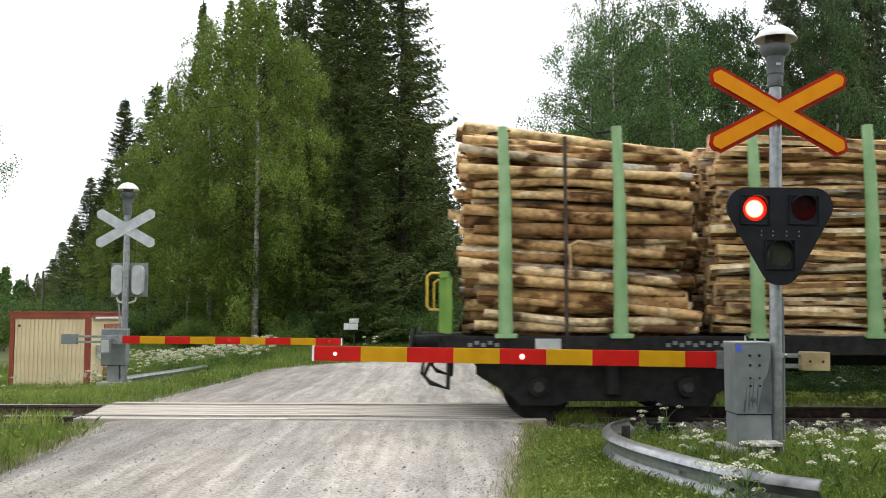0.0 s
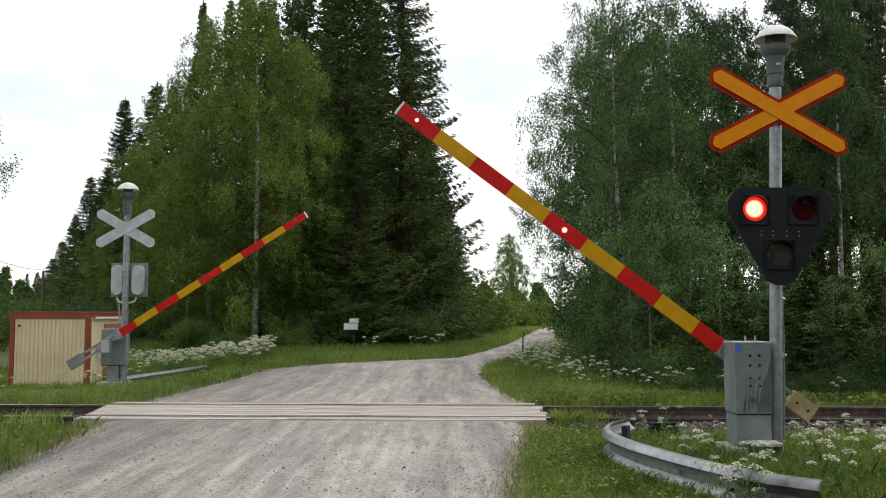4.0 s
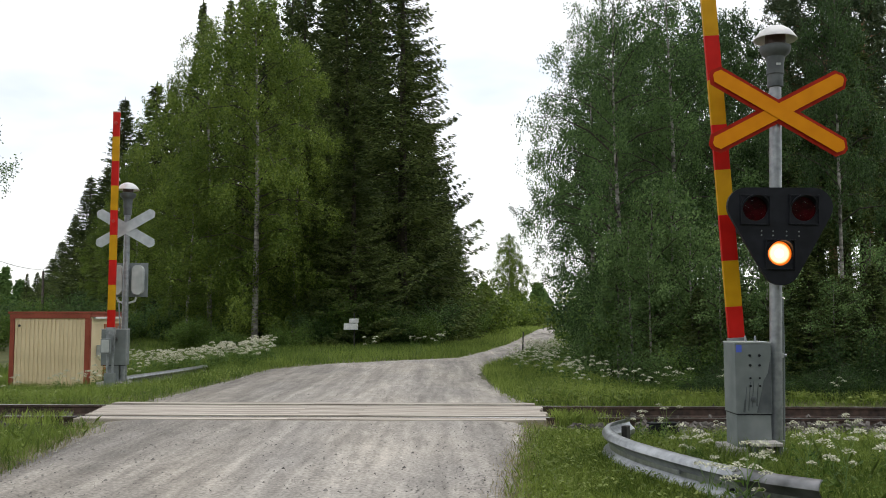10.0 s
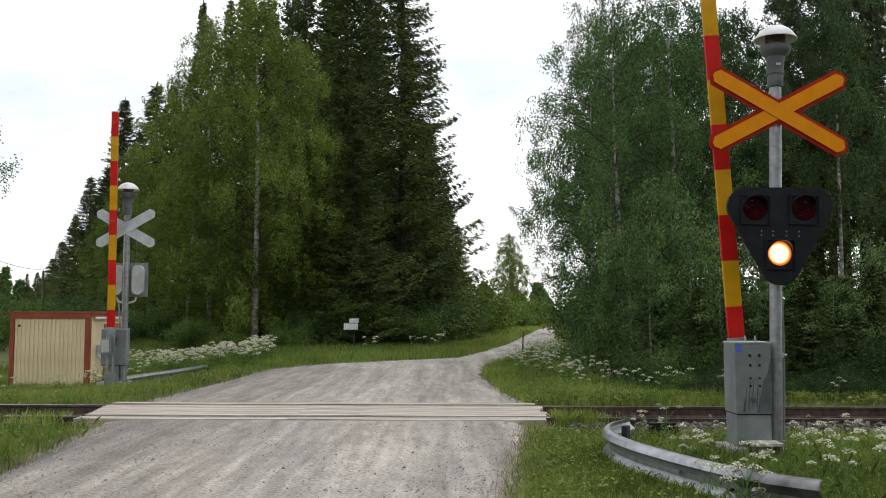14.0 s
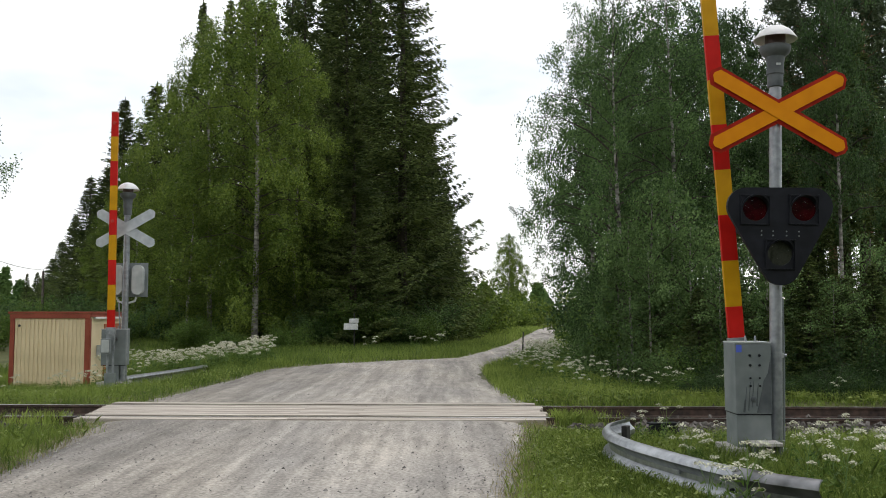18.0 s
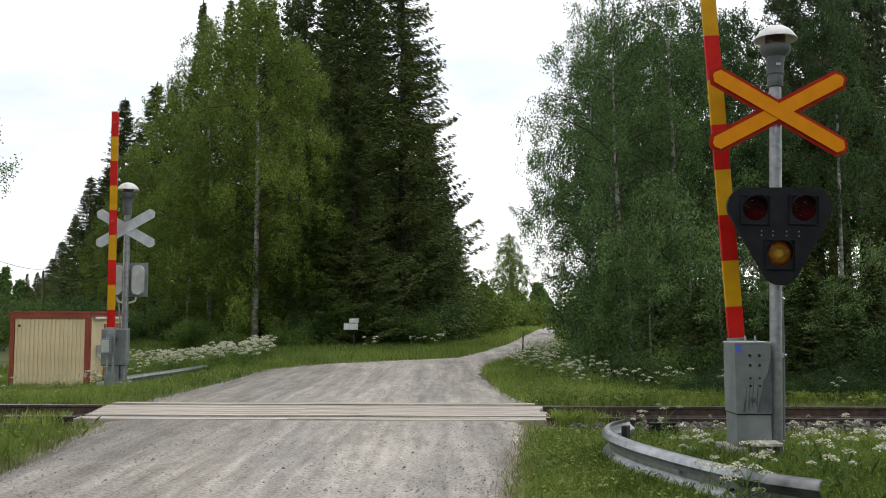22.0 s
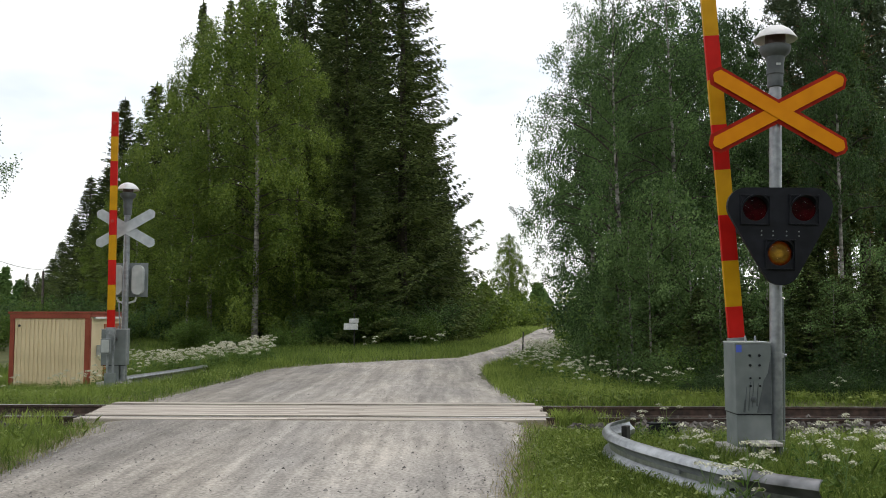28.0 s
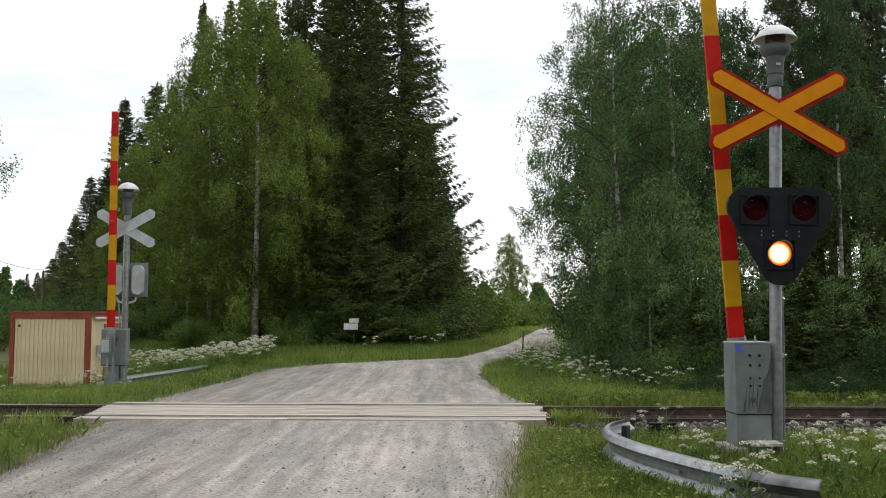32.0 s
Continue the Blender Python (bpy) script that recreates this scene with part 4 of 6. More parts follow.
def log_wagon():
    """Origin on the rail tops at the rear headstock; the wagon lies along +x and its near side is -y."""
    w = thing("log_wagon", TRACK @ pose(-0.1, 0, 0), "dark rail wagon with green stakes loaded with pulpwood logs", "rail wagon")
    L = 13.9
    for y in (-1.36, 1.36):
        part("sole_bar", box((L / 2, y, 1.02), (L - 0.1, 0.06, 0.24), 0.008), M_WAGON_DARK, w)
    part("deck", box((L / 2, 0, 1.12), (L, 2.66, 0.05), 0.006), M_WAGON_DARK, w)
    part("centre_sill", box((L / 2, 0, 0.88), (L - 1.2, 0.5, 0.36), 0.01), M_WAGON_DARK, w)
    for x in (0.06, L - 0.06):
        part("headstock", box((x, 0, 0.98), (0.12, 2.6, 0.34), 0.01), M_WAGON_DARK, w)
        sx = -1 if x < 1 else 1
        for y in (-0.88, 0.88):
            bf = part("buffer", rod((x, y, 1.06), (x + sx * 0.42, y, 1.06), 0.10, 0.09, 16), M_WAGON_DARK, w, smooth=True)
            part("buffer_plate", lathe([(0.17, 0), (0.18, 0.02), (0.16, 0.045), (0.06, 0.06)], 18), M_WAGON_DARK, bf, m=pose(x + sx * 0.42, y, 1.06, 0, 90 * sx, 0))
        part("coupling_hook", box((x + sx * 0.2, 0, 1.0), (0.3, 0.06, 0.10), 0.02), M_WAGON_DARK, w)
        part("coupling_link", tube([(x + sx * 0.3, -0.06, 0.98), (x + sx * 0.34, -0.06, 0.66), (x + sx * 0.36, 0, 0.56), (x + sx * 0.34, 0.06, 0.66), (x + sx * 0.3, 0.06, 0.98)], 0.022), M_WAGON_DARK, w)
    # green end board with ribs, and its yellow hand rails
    eb = part("end_board", box((0.10, 0, 1.58), (0.05, 2.72, 0.80), 0.01), M_WAGON_GREEN, w, "bright green ribbed end board")
    part("top_rail", box((0.075, 0, 1.97), (0.13, 2.78, 0.09), 0.01), M_WAGON_GREEN, eb)
    for y in (-1.32, -0.8, -0.27, 0.27, 0.8, 1.32):
        part("rib", box((0.045, y, 1.56), (0.08, 0.07, 0.74), 0.008), M_WAGON_GREEN, eb)
    part("side_gusset", box((0.14, -1.37, 1.55), (0.08, 0.04, 0.74), 0.008), M_WAGON_GREEN, eb)
    for y in (-1.25, 1.25):
        part("hand_rail", tube([(0.06, y, 1.99), (-0.10, y, 2.0), (-0.16, y, 1.95), (-0.16, y, 1.55), (-0.12, y, 1.50), (0.06, y, 1.50)], 0.017), M_HANDRAIL, w)
        part("step", tube([(0.10, y, 0.90), (-0.12, y, 0.80), (-0.20, y, 0.62), (-0.12, y, 0.52), (0.12, y, 0.44), (0.14, y, 0.88)], 0.035), M_WAGON_DARK, w)
    # bogies
    for bx in (2.35, L - 2.35):
        for y in (-1.02, 1.02):
            out = [(bx + px, pz) for px, pz in ((-1.85, 0.86), (-1.85, 0.62), (-1.32, 0.30), (-1.25, 0.20), (-0.70, 0.20), (-0.60, 0.26), (0.60, 0.26), (0.70, 0.20), (1.25, 0.20), (1.32, 0.30), (1.85, 0.62), (1.85, 0.86))]
            bg = part("bogie_frame", plate(out, 0.10, y=y - 0.05), M_WAGON_DARK, w)
            part("spring", rod((bx, y * 1.08, 0.36), (bx, y * 1.08, 0.78), 0.11, seg=14), M_WAGON_DARK, bg)
            for dx in (-1.0, 1.0):
                part("axle_box", rod((bx + dx, y - 0.05 * (1 if y > 0 else -1), 0.46), (bx + dx, y + 0.16 * (1 if y > 0 else -1), 0.46), 0.15, 0.13, 16), M_WAGON_DARK, bg)
                part("axle_cap", rod((bx + dx, y + 0.15 * (1 if y > 0 else -1), 0.46), (bx + dx, y + 0.19 * (1 if y > 0 else -1), 0.46), 0.08, 0.07, 14), M_DARK_STEEL, bg)
        for dx in (-1.0, 1.0):
            ax = part("wheel_set", rod((bx + dx, -0.8, 0.46), (bx + dx, 0.8, 0.46), 0.08), M_WAGON_DARK, w)
            for y in (-0.762, 0.762):
                part("wheel", lathe([(0.10, -0.08), (0.30, -0.05), (0.44, -0.065), (0.46, 0.05), (0.49, 0.06), (0.49, 0.085), (0.10, 0.085)], 36), M_WAGON_DARK, ax, m=pose(bx + dx, y, 0.46, 90 if y < 0 else -90))
    # side details
    part("number_plate_blank", box((1.46, -1.395, 1.03), (0.34, 0.012, 0.17)), M_PALE_GREY, w)
    for x0, n in ((3.05, 9), (0.42, 5)):
        for k in range(n):
            part("marking_bar", box((x0 + k * 0.09, -1.393, 1.03 + 0.03 * (k % 2)), (0.055, 0.006, 0.05)), M_GREY_PAINT, w)
    # stakes and loads
    stack_x = [0.42 + 3.36 * k for k in range(4)]
    for sx in stack_x:
        for dx in (0.48, 2.02):
            for side in (-1, 1):
                st = part("stake", tube([(sx + dx, side * 1.34, 1.12), (sx + dx, side * 1.34, 1.6), (sx + dx, side * 1.35, 3.0), (sx + dx - 0.03, side * 1.36, 3.98)], [0.10, 0.095, 0.082, 0.068], 12), M_STAKE_GREEN, w, "pale green steel stake", smooth=True)
                part("stake_foot", box((sx + dx, side * 1.36, 1.15), (0.30, 0.14, 0.06), 0.01), M_STAKE_GREEN, st)
    for x in (0.55, 2.02):
        part("stake_chain", tube([(stack_x[0] + x - 0.3, -1.3, 3.90), (stack_x[0] + x, -1.2, 3.96), (stack_x[0] + x + 0.05, 0, 3.94), (stack_x[0] + x, 1.3, 3.9)], 0.02), M_WAGON_DARK, w)
    part("tie_strap", box((stack_x[0] + 1.30, -1.30, 2.50), (0.05, 0.02, 2.72), 0.004), M_RUST, w, "rusty steel tie strap")
    rng = random.Random(3)
    kinds = [log_mesh(rng.uniform(2.8, 3.15), 0.056 + 0.0038 * i, i, [M_BARK_LOG, M_LOG_END]) for i in range(16)]
    cols, rows, pitch, rise = 14, 20, 0.183, 0.136
    for c in range(cols):
        for r in range(rows):
            up = r / (rows - 1)
            y = -1.175 + c * pitch + (pitch / 2 if r % 2 else 0) * 0.9 + rng.uniform(-0.07, 0.07)
            z = 1.23 + r * rise + rng.uniform(-0.04, 0.04)
            flip = rng.random() < 0.5
            # the pile sags: logs lie level at the bottom, dip to the far end near the top
            slope = 0.6 + 1.5 * math.sin(up * 7) * (1 - up) + 5.2 * up ** 2
            tip = -(slope + rng.uniform(-3.4, 3.4) * min(1, 0.3 + r / 3))
            mid = Vector((stack_x[0] + 1.5 + rng.uniform(-0.17, 0.17) - 0.05 * up, y, z))
            turn = Euler((0, radians(-tip), radians(rng.uniform(-0.9, 0.9)))).to_matrix().to_4x4() @ Matrix.Rotation(math.pi if flip else 0, 4, "Z") @ Euler((rng.uniform(0, 6.28), 0, 0)).to_matrix().to_4x4()
            part("log", kinds[min(15, int(abs(rng.gauss(0, 6.5))))], None, w, m=Matrix.Translation(mid) @ turn @ Matrix.Translation((-1.5, 0, 0)))
    part("broken_branch", tube([(stack_x[0] + 1.36, -1.36, 2.05), (stack_x[0] + 1.34, -1.37, 2.36), (stack_x[0] + 1.46, -1.33, 2.42), (stack_x[0] + 2.0, -1.28, 2.33)], [0.016, 0.022, 0.026, 0.02], 7), M_LOG_END, w, "pale broken branch sticking out of the pile")
    part("bark_shred", tube([(stack_x[0] + 2.62, -1.33, 1.30), (stack_x[0] + 2.66, -1.36, 1.45), (stack_x[0] + 2.64, -1.30, 1.6)], [0.008, 0.014, 0.008], 5), M_LOG_END, w)
    for si, sx in enumerate(stack_x[1:]):
        bm = bmesh.new()
        for c in range(cols):
            for r in range(rows):
                if 2 < c < cols - 2 and 1 < r < rows - 2 and si > 0:
                    continue
                y = -1.175 + c * pitch + (pitch / 2 if r % 2 else 0) * 0.9 + rng.uniform(-0.02, 0.02)
                z = 1.23 + r * rise + rng.uniform(-0.02, 0.02)
                x = sx + rng.uniform(-0.12, 0.12)
                ra = rng.uniform(0.045, 0.09)
                zb = z + rng.uniform(-0.16, 0.12)
                tube([(x, y, z), (x + 0.8, y, z + (zb - z) * 0.27 + rng.uniform(-0.03, 0.03)), (x + 1.6, y + rng.uniform(-0.03, 0.03), (z + zb) / 2 + rng.uniform(-0.03, 0.03)), (x + 2.4, y, z + (zb - z) * 0.8 + rng.uniform(-0.03, 0.03)), (x + 3.0, y, zb)], [ra * 1.1, ra * 1.02, ra, ra * 0.93, ra * 0.84], 8, bm)
                bm.faces.ensure_lookup_table()
                for f in bm.faces[-2:]:
                    f.material_index = 1
        tagged(part("pulpwood_stack", bm, [M_BARK_PILE, M_LOG_END], w, "stack of tan pulpwood logs", smooth=True), kind="stuff")
    return w


wagon = log_wagon()


# ---- trees ----
def limb_mesh(name, limbs, mat, seg=5):
    bm = bmesh.new()
    for pts, rad in limbs:
        tube(pts, rad, seg, bm)
    return finish(name, bm, mat, True)


def birch(height, reach, seed, branches=44, leaf=0.042, low=0.16, mat=None, density=1.0, weep=1.0):
    """Trunk, limbs and a weeping crown of single leaves; returns the three meshes."""
    rng = np.random.default_rng(seed)
    wob = rng.uniform(-1, 1, 4) * 0.045 * height
    trunk_at = lambda t: np.array([wob[0] * math.sin(t * 3 + wob[1]) * t, wob[2] * math.sin(t * 2.4 + wob[3]) * t, t * height])
    ts = np.linspace(0, 1, 14)
    trunk = limb_mesh("trunk", [([trunk_at(t) for t in ts], [max(0.012, 0.0085 * height * (1 - t) ** 0.9 + 0.01 + (0.05 * height / 12) * max(0, 0.05 - t) * 8) for t in ts])], M_BIRCH_BARK, 10)
    limbs, cs = [], []
    for i in range(branches):
        t = low + (0.97 - low) * ((i + rng.random()) / branches) ** 0.95
        prof = reach * max(0.12, (1 - ((t - 0.38) / 0.66) ** 2)) if t > 0.38 else reach * (0.45 + 0.55 * (t - low) / max(0.38 - low, 0.01))
        ln = prof * rng.uniform(0.65, 1.15)
        az = i * 2.4 + rng.uniform(-0.5, 0.5)
        out = np.array([math.cos(az), math.sin(az), 0])
        rise = rng.uniform(0.5, 0.95) * (0.7 + 0.9 * t)
        base = trunk_at(t)
        at = lambda s: base + out * ln * s + np.array([0, 0, ln * (rise * s - 0.62 * weep * s * s)])
        limbs.append(([at(s) for s in (0, 0.3, 0.65, 1.0)], [0.006 * ln + 0.012, 0.005 * ln + 0.008, 0.003 * ln + 0.004, 0.004]))
        # twigs gather in tufts along the outer part of the limb, each hung with strands of leaves
        tufts = []
        for _ in range(int(2 + ln * 1.6)):
            s = 1.03 - 0.8 * rng.random() ** 1.5
            tufts.append(at(s) + rng.normal(0, 0.16, 3) * (0.3 + 0.5 * ln) * np.array([1, 1, 0.7]))
        if rng.random() < 0.6:
            tufts.append(at(rng.uniform(0.06, 0.35)) + rng.normal(0, 0.12, 3))
        for _ in range(int((4 + ln * 8) * density)):
            p = tufts[int(rng.integers(len(tufts)))] + rng.normal(0, 0.17, 3) * np.array([1, 1, 0.6])
            hang = rng.uniform(0.15, 1.0) * weep * (0.25 + 0.10 * height / 2) * 0.75
            n = int(12 + hang * 30)
            q = rng.random((n, 1))
            drift = rng.normal(0, 0.14, 3) * hang
            cs.append(p + q * (np.array([0, 0, -hang]) + drift) + rng.normal(0, 0.085, (n, 3)))
    c = np.concatenate(cs)
    n = len(c)
    a = unit(rng.normal(0, 1, (n, 3)) + np.array([0, 0, -0.7])) * leaf * rng.uniform(0.7, 1.25, (n, 1))
    b = unit(np.cross(a, rng.normal(0, 1, (n, 3)))) * leaf * 0.62
    return trunk, limb_mesh("branchwork", limbs, M_DARK_BARK, 4), flakes("crown", c, a, b, mat or M_BIRCH_LEAF)


def spruce(height, reach, seed, mat=None, low=0.03, density=1.0, coarse=1.0):
    """Whorls of drooping branches hung with needle sprays."""
    rng = np.random.default_rng(seed)
    ts = np.linspace(0, 1, 8)
    trunk = limb_mesh("trunk", [([(0, 0, t * height) for t in ts], [0.011 * height * (1 - t) + 0.015 for t in ts])], M_DARK_BARK, 8)
    limbs, cs, aa = [], [], []
    z = low * height
    while z < height * 0.985:
        t = z / height
        step = 0.15 + 0.21 * (1 - t)
        for k in range(int(7 + 3 * (1 - t))):
            zz = z + rng.uniform(-0.4, 0.4) * step
            ln = reach * ((1 - t) ** 0.98) * rng.uniform(0.74, 1.04) + 0.10
            az = rng.uniform(0, 6.283)
            out = np.array([math.cos(az), math.sin(az), 0])
            side = np.array([-math.sin(az), math.cos(az), 0])
            droop = 0.16 + 0.36 * (1 - t)
            lift = 0.26 * t + 0.02
            curve = lambda s: ln * (-droop * 1.2 * s + (0.72 * droop + 0.10) * s ** 3 + lift * s)
            if k % 3 == 0:
                limbs.append(([np.array([0, 0, zz]) + out * ln * s + np.array([0, 0, curve(s)]) for s in (0, 0.5, 1.0)], [0.025 * (1 - t) + 0.012, 0.012, 0.005]))
            # side twigs off the bough, needle sprays along each twig, hanging curtains below
            n = int((10 + ln * 52) * density)
            s = rng.uniform(0.05, 1.0, n) ** 0.8
            s = np.where(rng.random(n) < 0.75, np.round(s * (4 + ln * 3.2)) / (4 + ln * 3.2), s)
            reach_out = (0.08 + 0.34 * ln * s * (1.12 - s))[:, None]
            sg = rng.choice([-1.0, 1.0], n)[:, None] * rng.random((n, 1)) ** 0.8
            hang = rng.random((n, 1)) ** 2 * (0.06 + 0.11 * ln) * (1.3 - s[:, None])
            c = np.array([0, 0, zz]) + out * (ln * s)[:, None] + np.array([0, 0, 1.0]) * curve(s)[:, None] + (side * sg + out * 0.35 * np.abs(sg)) * reach_out - np.array([0, 0, 1.0]) * (hang + 0.25 * np.abs(sg) * reach_out)
            c += rng.normal(0, 0.022, (n, 3))
            a = unit(out * 0.8 + side * sg * 1.3 + np.array([0, 0, -0.30]) * (1 + 5 * hang) + rng.normal(0, 0.22, (n, 3))) * rng.uniform(0.06, 0.135, (n, 1)) * (0.65 + 0.35 * (1 - t)) * coarse
            cs.append(c)
            aa.append(a)
        z += step
    tip = np.array([[0, 0, height * (0.985 + 0.004 * k)] for k in range(5)])
    cs.append(tip)
    aa.append(np.tile(np.array([[0.02, 0, 0.16]]), (5, 1)))
    c, a = np.concatenate(cs), np.concatenate(aa)
    b = unit(np.cross(a, rng.normal(0, 1, (len(c), 3)))) * rng.uniform(0.016, 0.033, (len(c), 1)) * coarse
    return trunk, limb_mesh("branchwork", limbs, M_DARK_BARK, 4), flakes("crown", c, a, b, mat or M_SPRUCE)


def pine(height, reach, seed):
    """A bare reddish trunk below, tufted boughs above."""
    rng = np.random.default_rng(seed)
    ts = np.linspace(0, 1, 8)
    trunk = limb_mesh("trunk", [([(0.1 * math.sin(t * 4), 0.1 * math.cos(t * 3), t * height) for t in ts], [0.010 * height * (1 - t) + 0.02 for t in ts])], M_PINE_BARK, 8)
    limbs, cs = [], []
    for i in range(46):
        t = 0.28 + 0.7 * (i / 46)
        az, ln = i * 2.4, reach * rng.uniform(0.5, 1.1) * (1.1 - 0.75 * t)
        out = np.array([math.cos(az), math.sin(az), 0.25])
        limbs.append(([(0, 0, t * height), tuple(np.array([0, 0, t * height]) + out * ln)], [0.03, 0.01]))
        for _ in range(int(8 + ln * 6)):
            p = np.array([0, 0, t * height]) + out * ln * rng.uniform(0.35, 1.0) + rng.normal(0, 0.22, 3)
            cs.append(p + rng.normal(0, 0.13, (22, 3)))
    c = np.concatenate(cs)
    a = unit(rng.normal(0, 1, (len(c), 3)) + np.array([0, 0, 0.4])) * 0.13
    b = unit(np.cross(a, rng.normal(0, 1, (len(c), 3)))) * 0.028
    return trunk, limb_mesh("branchwork", limbs, M_PINE_BARK, 4), flakes("crown", c, a, b, M_PINE)


def shrub(height, reach, seed, mat=None, leaf=0.05, count=4200):
    """Several stems from one root with a loose leafy outline."""
    rng = np.random.default_rng(seed)
    limbs, cs = [], []
    for i in range(16):
        az, ln = i * 2.4, reach * rng.uniform(0.4, 1.0)
        top = np.array([math.cos(az) * ln, math.sin(az) * ln, height * rng.uniform(0.45, 1.0) * (1.1 - 0.45 * ln / reach)])
        limbs.append(([(0, 0, 0), tuple(top * np.array([0.4, 0.4, 0.6])), tuple(top)], [0.022, 0.014, 0.005]))
        m = count // 16
        s = rng.uniform(0.25, 1.02, (m, 1))
        cs.append(top * s * np.array([1, 1, 1.0]) + rng.normal(0, 0.10 + 0.10 * reach, (m, 3)) * np.array([1, 1, 0.8]))
    c = np.concatenate(cs)
    c[:, 2] = np.maximum(c[:, 2], 0.05)
    a = unit(rng.normal(0, 1, (len(c), 3)) + np.array([0, 0, -0.3])) * leaf * rng.uniform(0.7, 1.3, (len(c), 1))
    b = unit(np.cross(a, rng.normal(0, 1, (len(c), 3)))) * leaf * 0.6
    return None, limb_mesh("branchwork", limbs, M_DARK_BARK, 4), flakes("crown", c, a, b, mat or M_SHRUB)


def plant(name, meshes, x, y, size, turn, label, category, group, wide=1.0):
    z = ground_z(x, y) - 0.05
    ob = thing(name, Matrix.Translation((x, y, z)) @ Matrix.Rotation(turn, 4, "Z") @ Matrix.Diagonal((size * wide, size * wide, size, 1)), label, category, group)
    for me in meshes:
        if me:
            tagged(part(me.name.split(".")[0], me, None, ob), kind="" if me.name.startswith("trunk") else "stuff")
    return ob


BIRCHES = [birch(12, 2.9, 11, 56, 0.040, 0.08, density=1.35), birch(12, 2.6, 23, 56, 0.040, 0.08, density=1.35), birch(12, 3.2, 37, 58, 0.040, 0.08, density=1.35)]
LIME = [birch(15, 3.7, 41, 66, 0.050, 0.07, M_LIME_LEAF, 1.35, 1.35), birch(15, 3.2, 43, 60, 0.050, 0.07, M_LIME_LEAF, 1.35, 1.3)]
SPRUCES = [spruce(20, 3.8, 7, density=1.4), spruce(20, 3.4, 17, density=1.4), spruce(20, 3.0, 27, density=1.4)]
BACK_SPRUCES = [spruce(20, 3.8, 8, density=0.33, coarse=1.9), spruce(20, 3.4, 18, density=0.33, coarse=1.9), spruce(20, 3.0, 28, density=0.33, coarse=1.9)]
BARE_SPRUCES = [spruce(20, 3.6, 9, low=0.38, density=0.33, coarse=1.9), spruce(20, 3.2, 19, low=0.42, density=0.33, coarse=1.9), spruce(20, 3.0, 29, low=0.36, density=0.33, coarse=1.9)]
HIGH_BIRCH = birch(12, 3.1, 53, 56, 0.05, 0.36, M_SHADED_BIRCH_LEAF, 1.2)
PINES = [pine(16, 2.6, 5)]
SHRUBS = [shrub(2.2, 1.2, 3, None, 0.044, 6800), shrub(2.6, 1.3, 13, M_BIRCH_LEAF, 0.044, 6800), shrub(1.6, 1.2, 31, None, 0.042, 6000)]

wood = random.Random(8)
# spruces behind the birch on the far side of the road: place, height and reach in metres, fitted to the camera's view
for x, y, h, reach, k in (
        (-2.05, 44, 22.61, 5.2, 0), (-5.16, 46, 22.52, 4.15, 1), (-7.87, 49, 22.62, 3.79, 0), (-0.96, 62, 15.2, 3.68, 2),
        (-14.56, 52, 20.39, 2.85, 1), (-18.57, 56, 16.23, 3.61, 2), (-18.74, 60, 17.28, 3.1, 1), (-22.84, 62, 16.76, 3.36, 2),
        (-22.46, 64, 14.81, 2.89, 0), (-27.05, 70, 13.12, 2.98, 1), (-28.36, 70, 12.39, 2.98, 2), (-32.91, 78, 10.15, 2.82, 0),
        (-36.63, 84, 8.27, 2.82, 1), (-42.86, 96, 7.36, 2.73, 2), (-50.95, 110, 6.5, 1.85, 1), (-56.98, 120, 6.79, 1.39, 2),
        (-12.33, 54, 23.03, 3.83, 2), (-14.37, 58, 22.74, 3.37, 0), (1.17, 70, 8.6, 2.48, 1), (-7.69, 57, 24.22, 4.05, 2),
        (-5.01, 58, 25.74, 4.49, 1), (-2.31, 56, 19.48, 3.61, 0), (-11.77, 60, 22.31, 4.26, 1), (-19.33, 66, 19.7, 3.83, 0),
        (0.04, 64, 12.13, 2.89, 0), (-6.4, 52, 24.8, 4.0, 2), (-9.3, 53, 25.5, 3.4, 0), (-11.6, 57, 25.6, 3.6, 1), (-4.3, 51, 25.0, 3.4, 1), (-4.0, 39, 11.04, 2.77, 2), (-1.05, 47, 12.06, 2.88, 1), (-6.32, 41, 9.93, 2.38, 1)):
    proto = (SPRUCES if (y < 49.5 and x > -8.6) or (y < 71 and x < -0.357 * y) else BACK_SPRUCES)[k]
    wide = reach / ((3.8, 3.4, 3.0)[k] * h / 20) * (1.3 if x < -0.3 * y else 1.0)
    plant("spruce_tree", proto, x, y, h / 20, wood.uniform(0, 6.28), "tall dark green spruce with drooping boughs", "spruce", "forest spruces", wide)
# young birches in front of them
for x, y, h, k, wide in (
        (-8.14, 38, 15.5, 0, 1.05), (-10.9, 41, 15.49, 1, 0.9), (-14.36, 46, 14.21, 1, 0.95), (-6.81, 40, 14.37, 1, 0.7),
        (-17.55, 50, 11.12, 0, 0.9), (-22.6, 58, 7.77, 1, 1.1), (-11.42, 39, 9.27, 0, 0.9)):
    plant("birch_tree", LIME[k], x, y, h / 15, wood.uniform(0, 6.28), "light green weeping birch with a white trunk", "birch", "forest birches", wide)
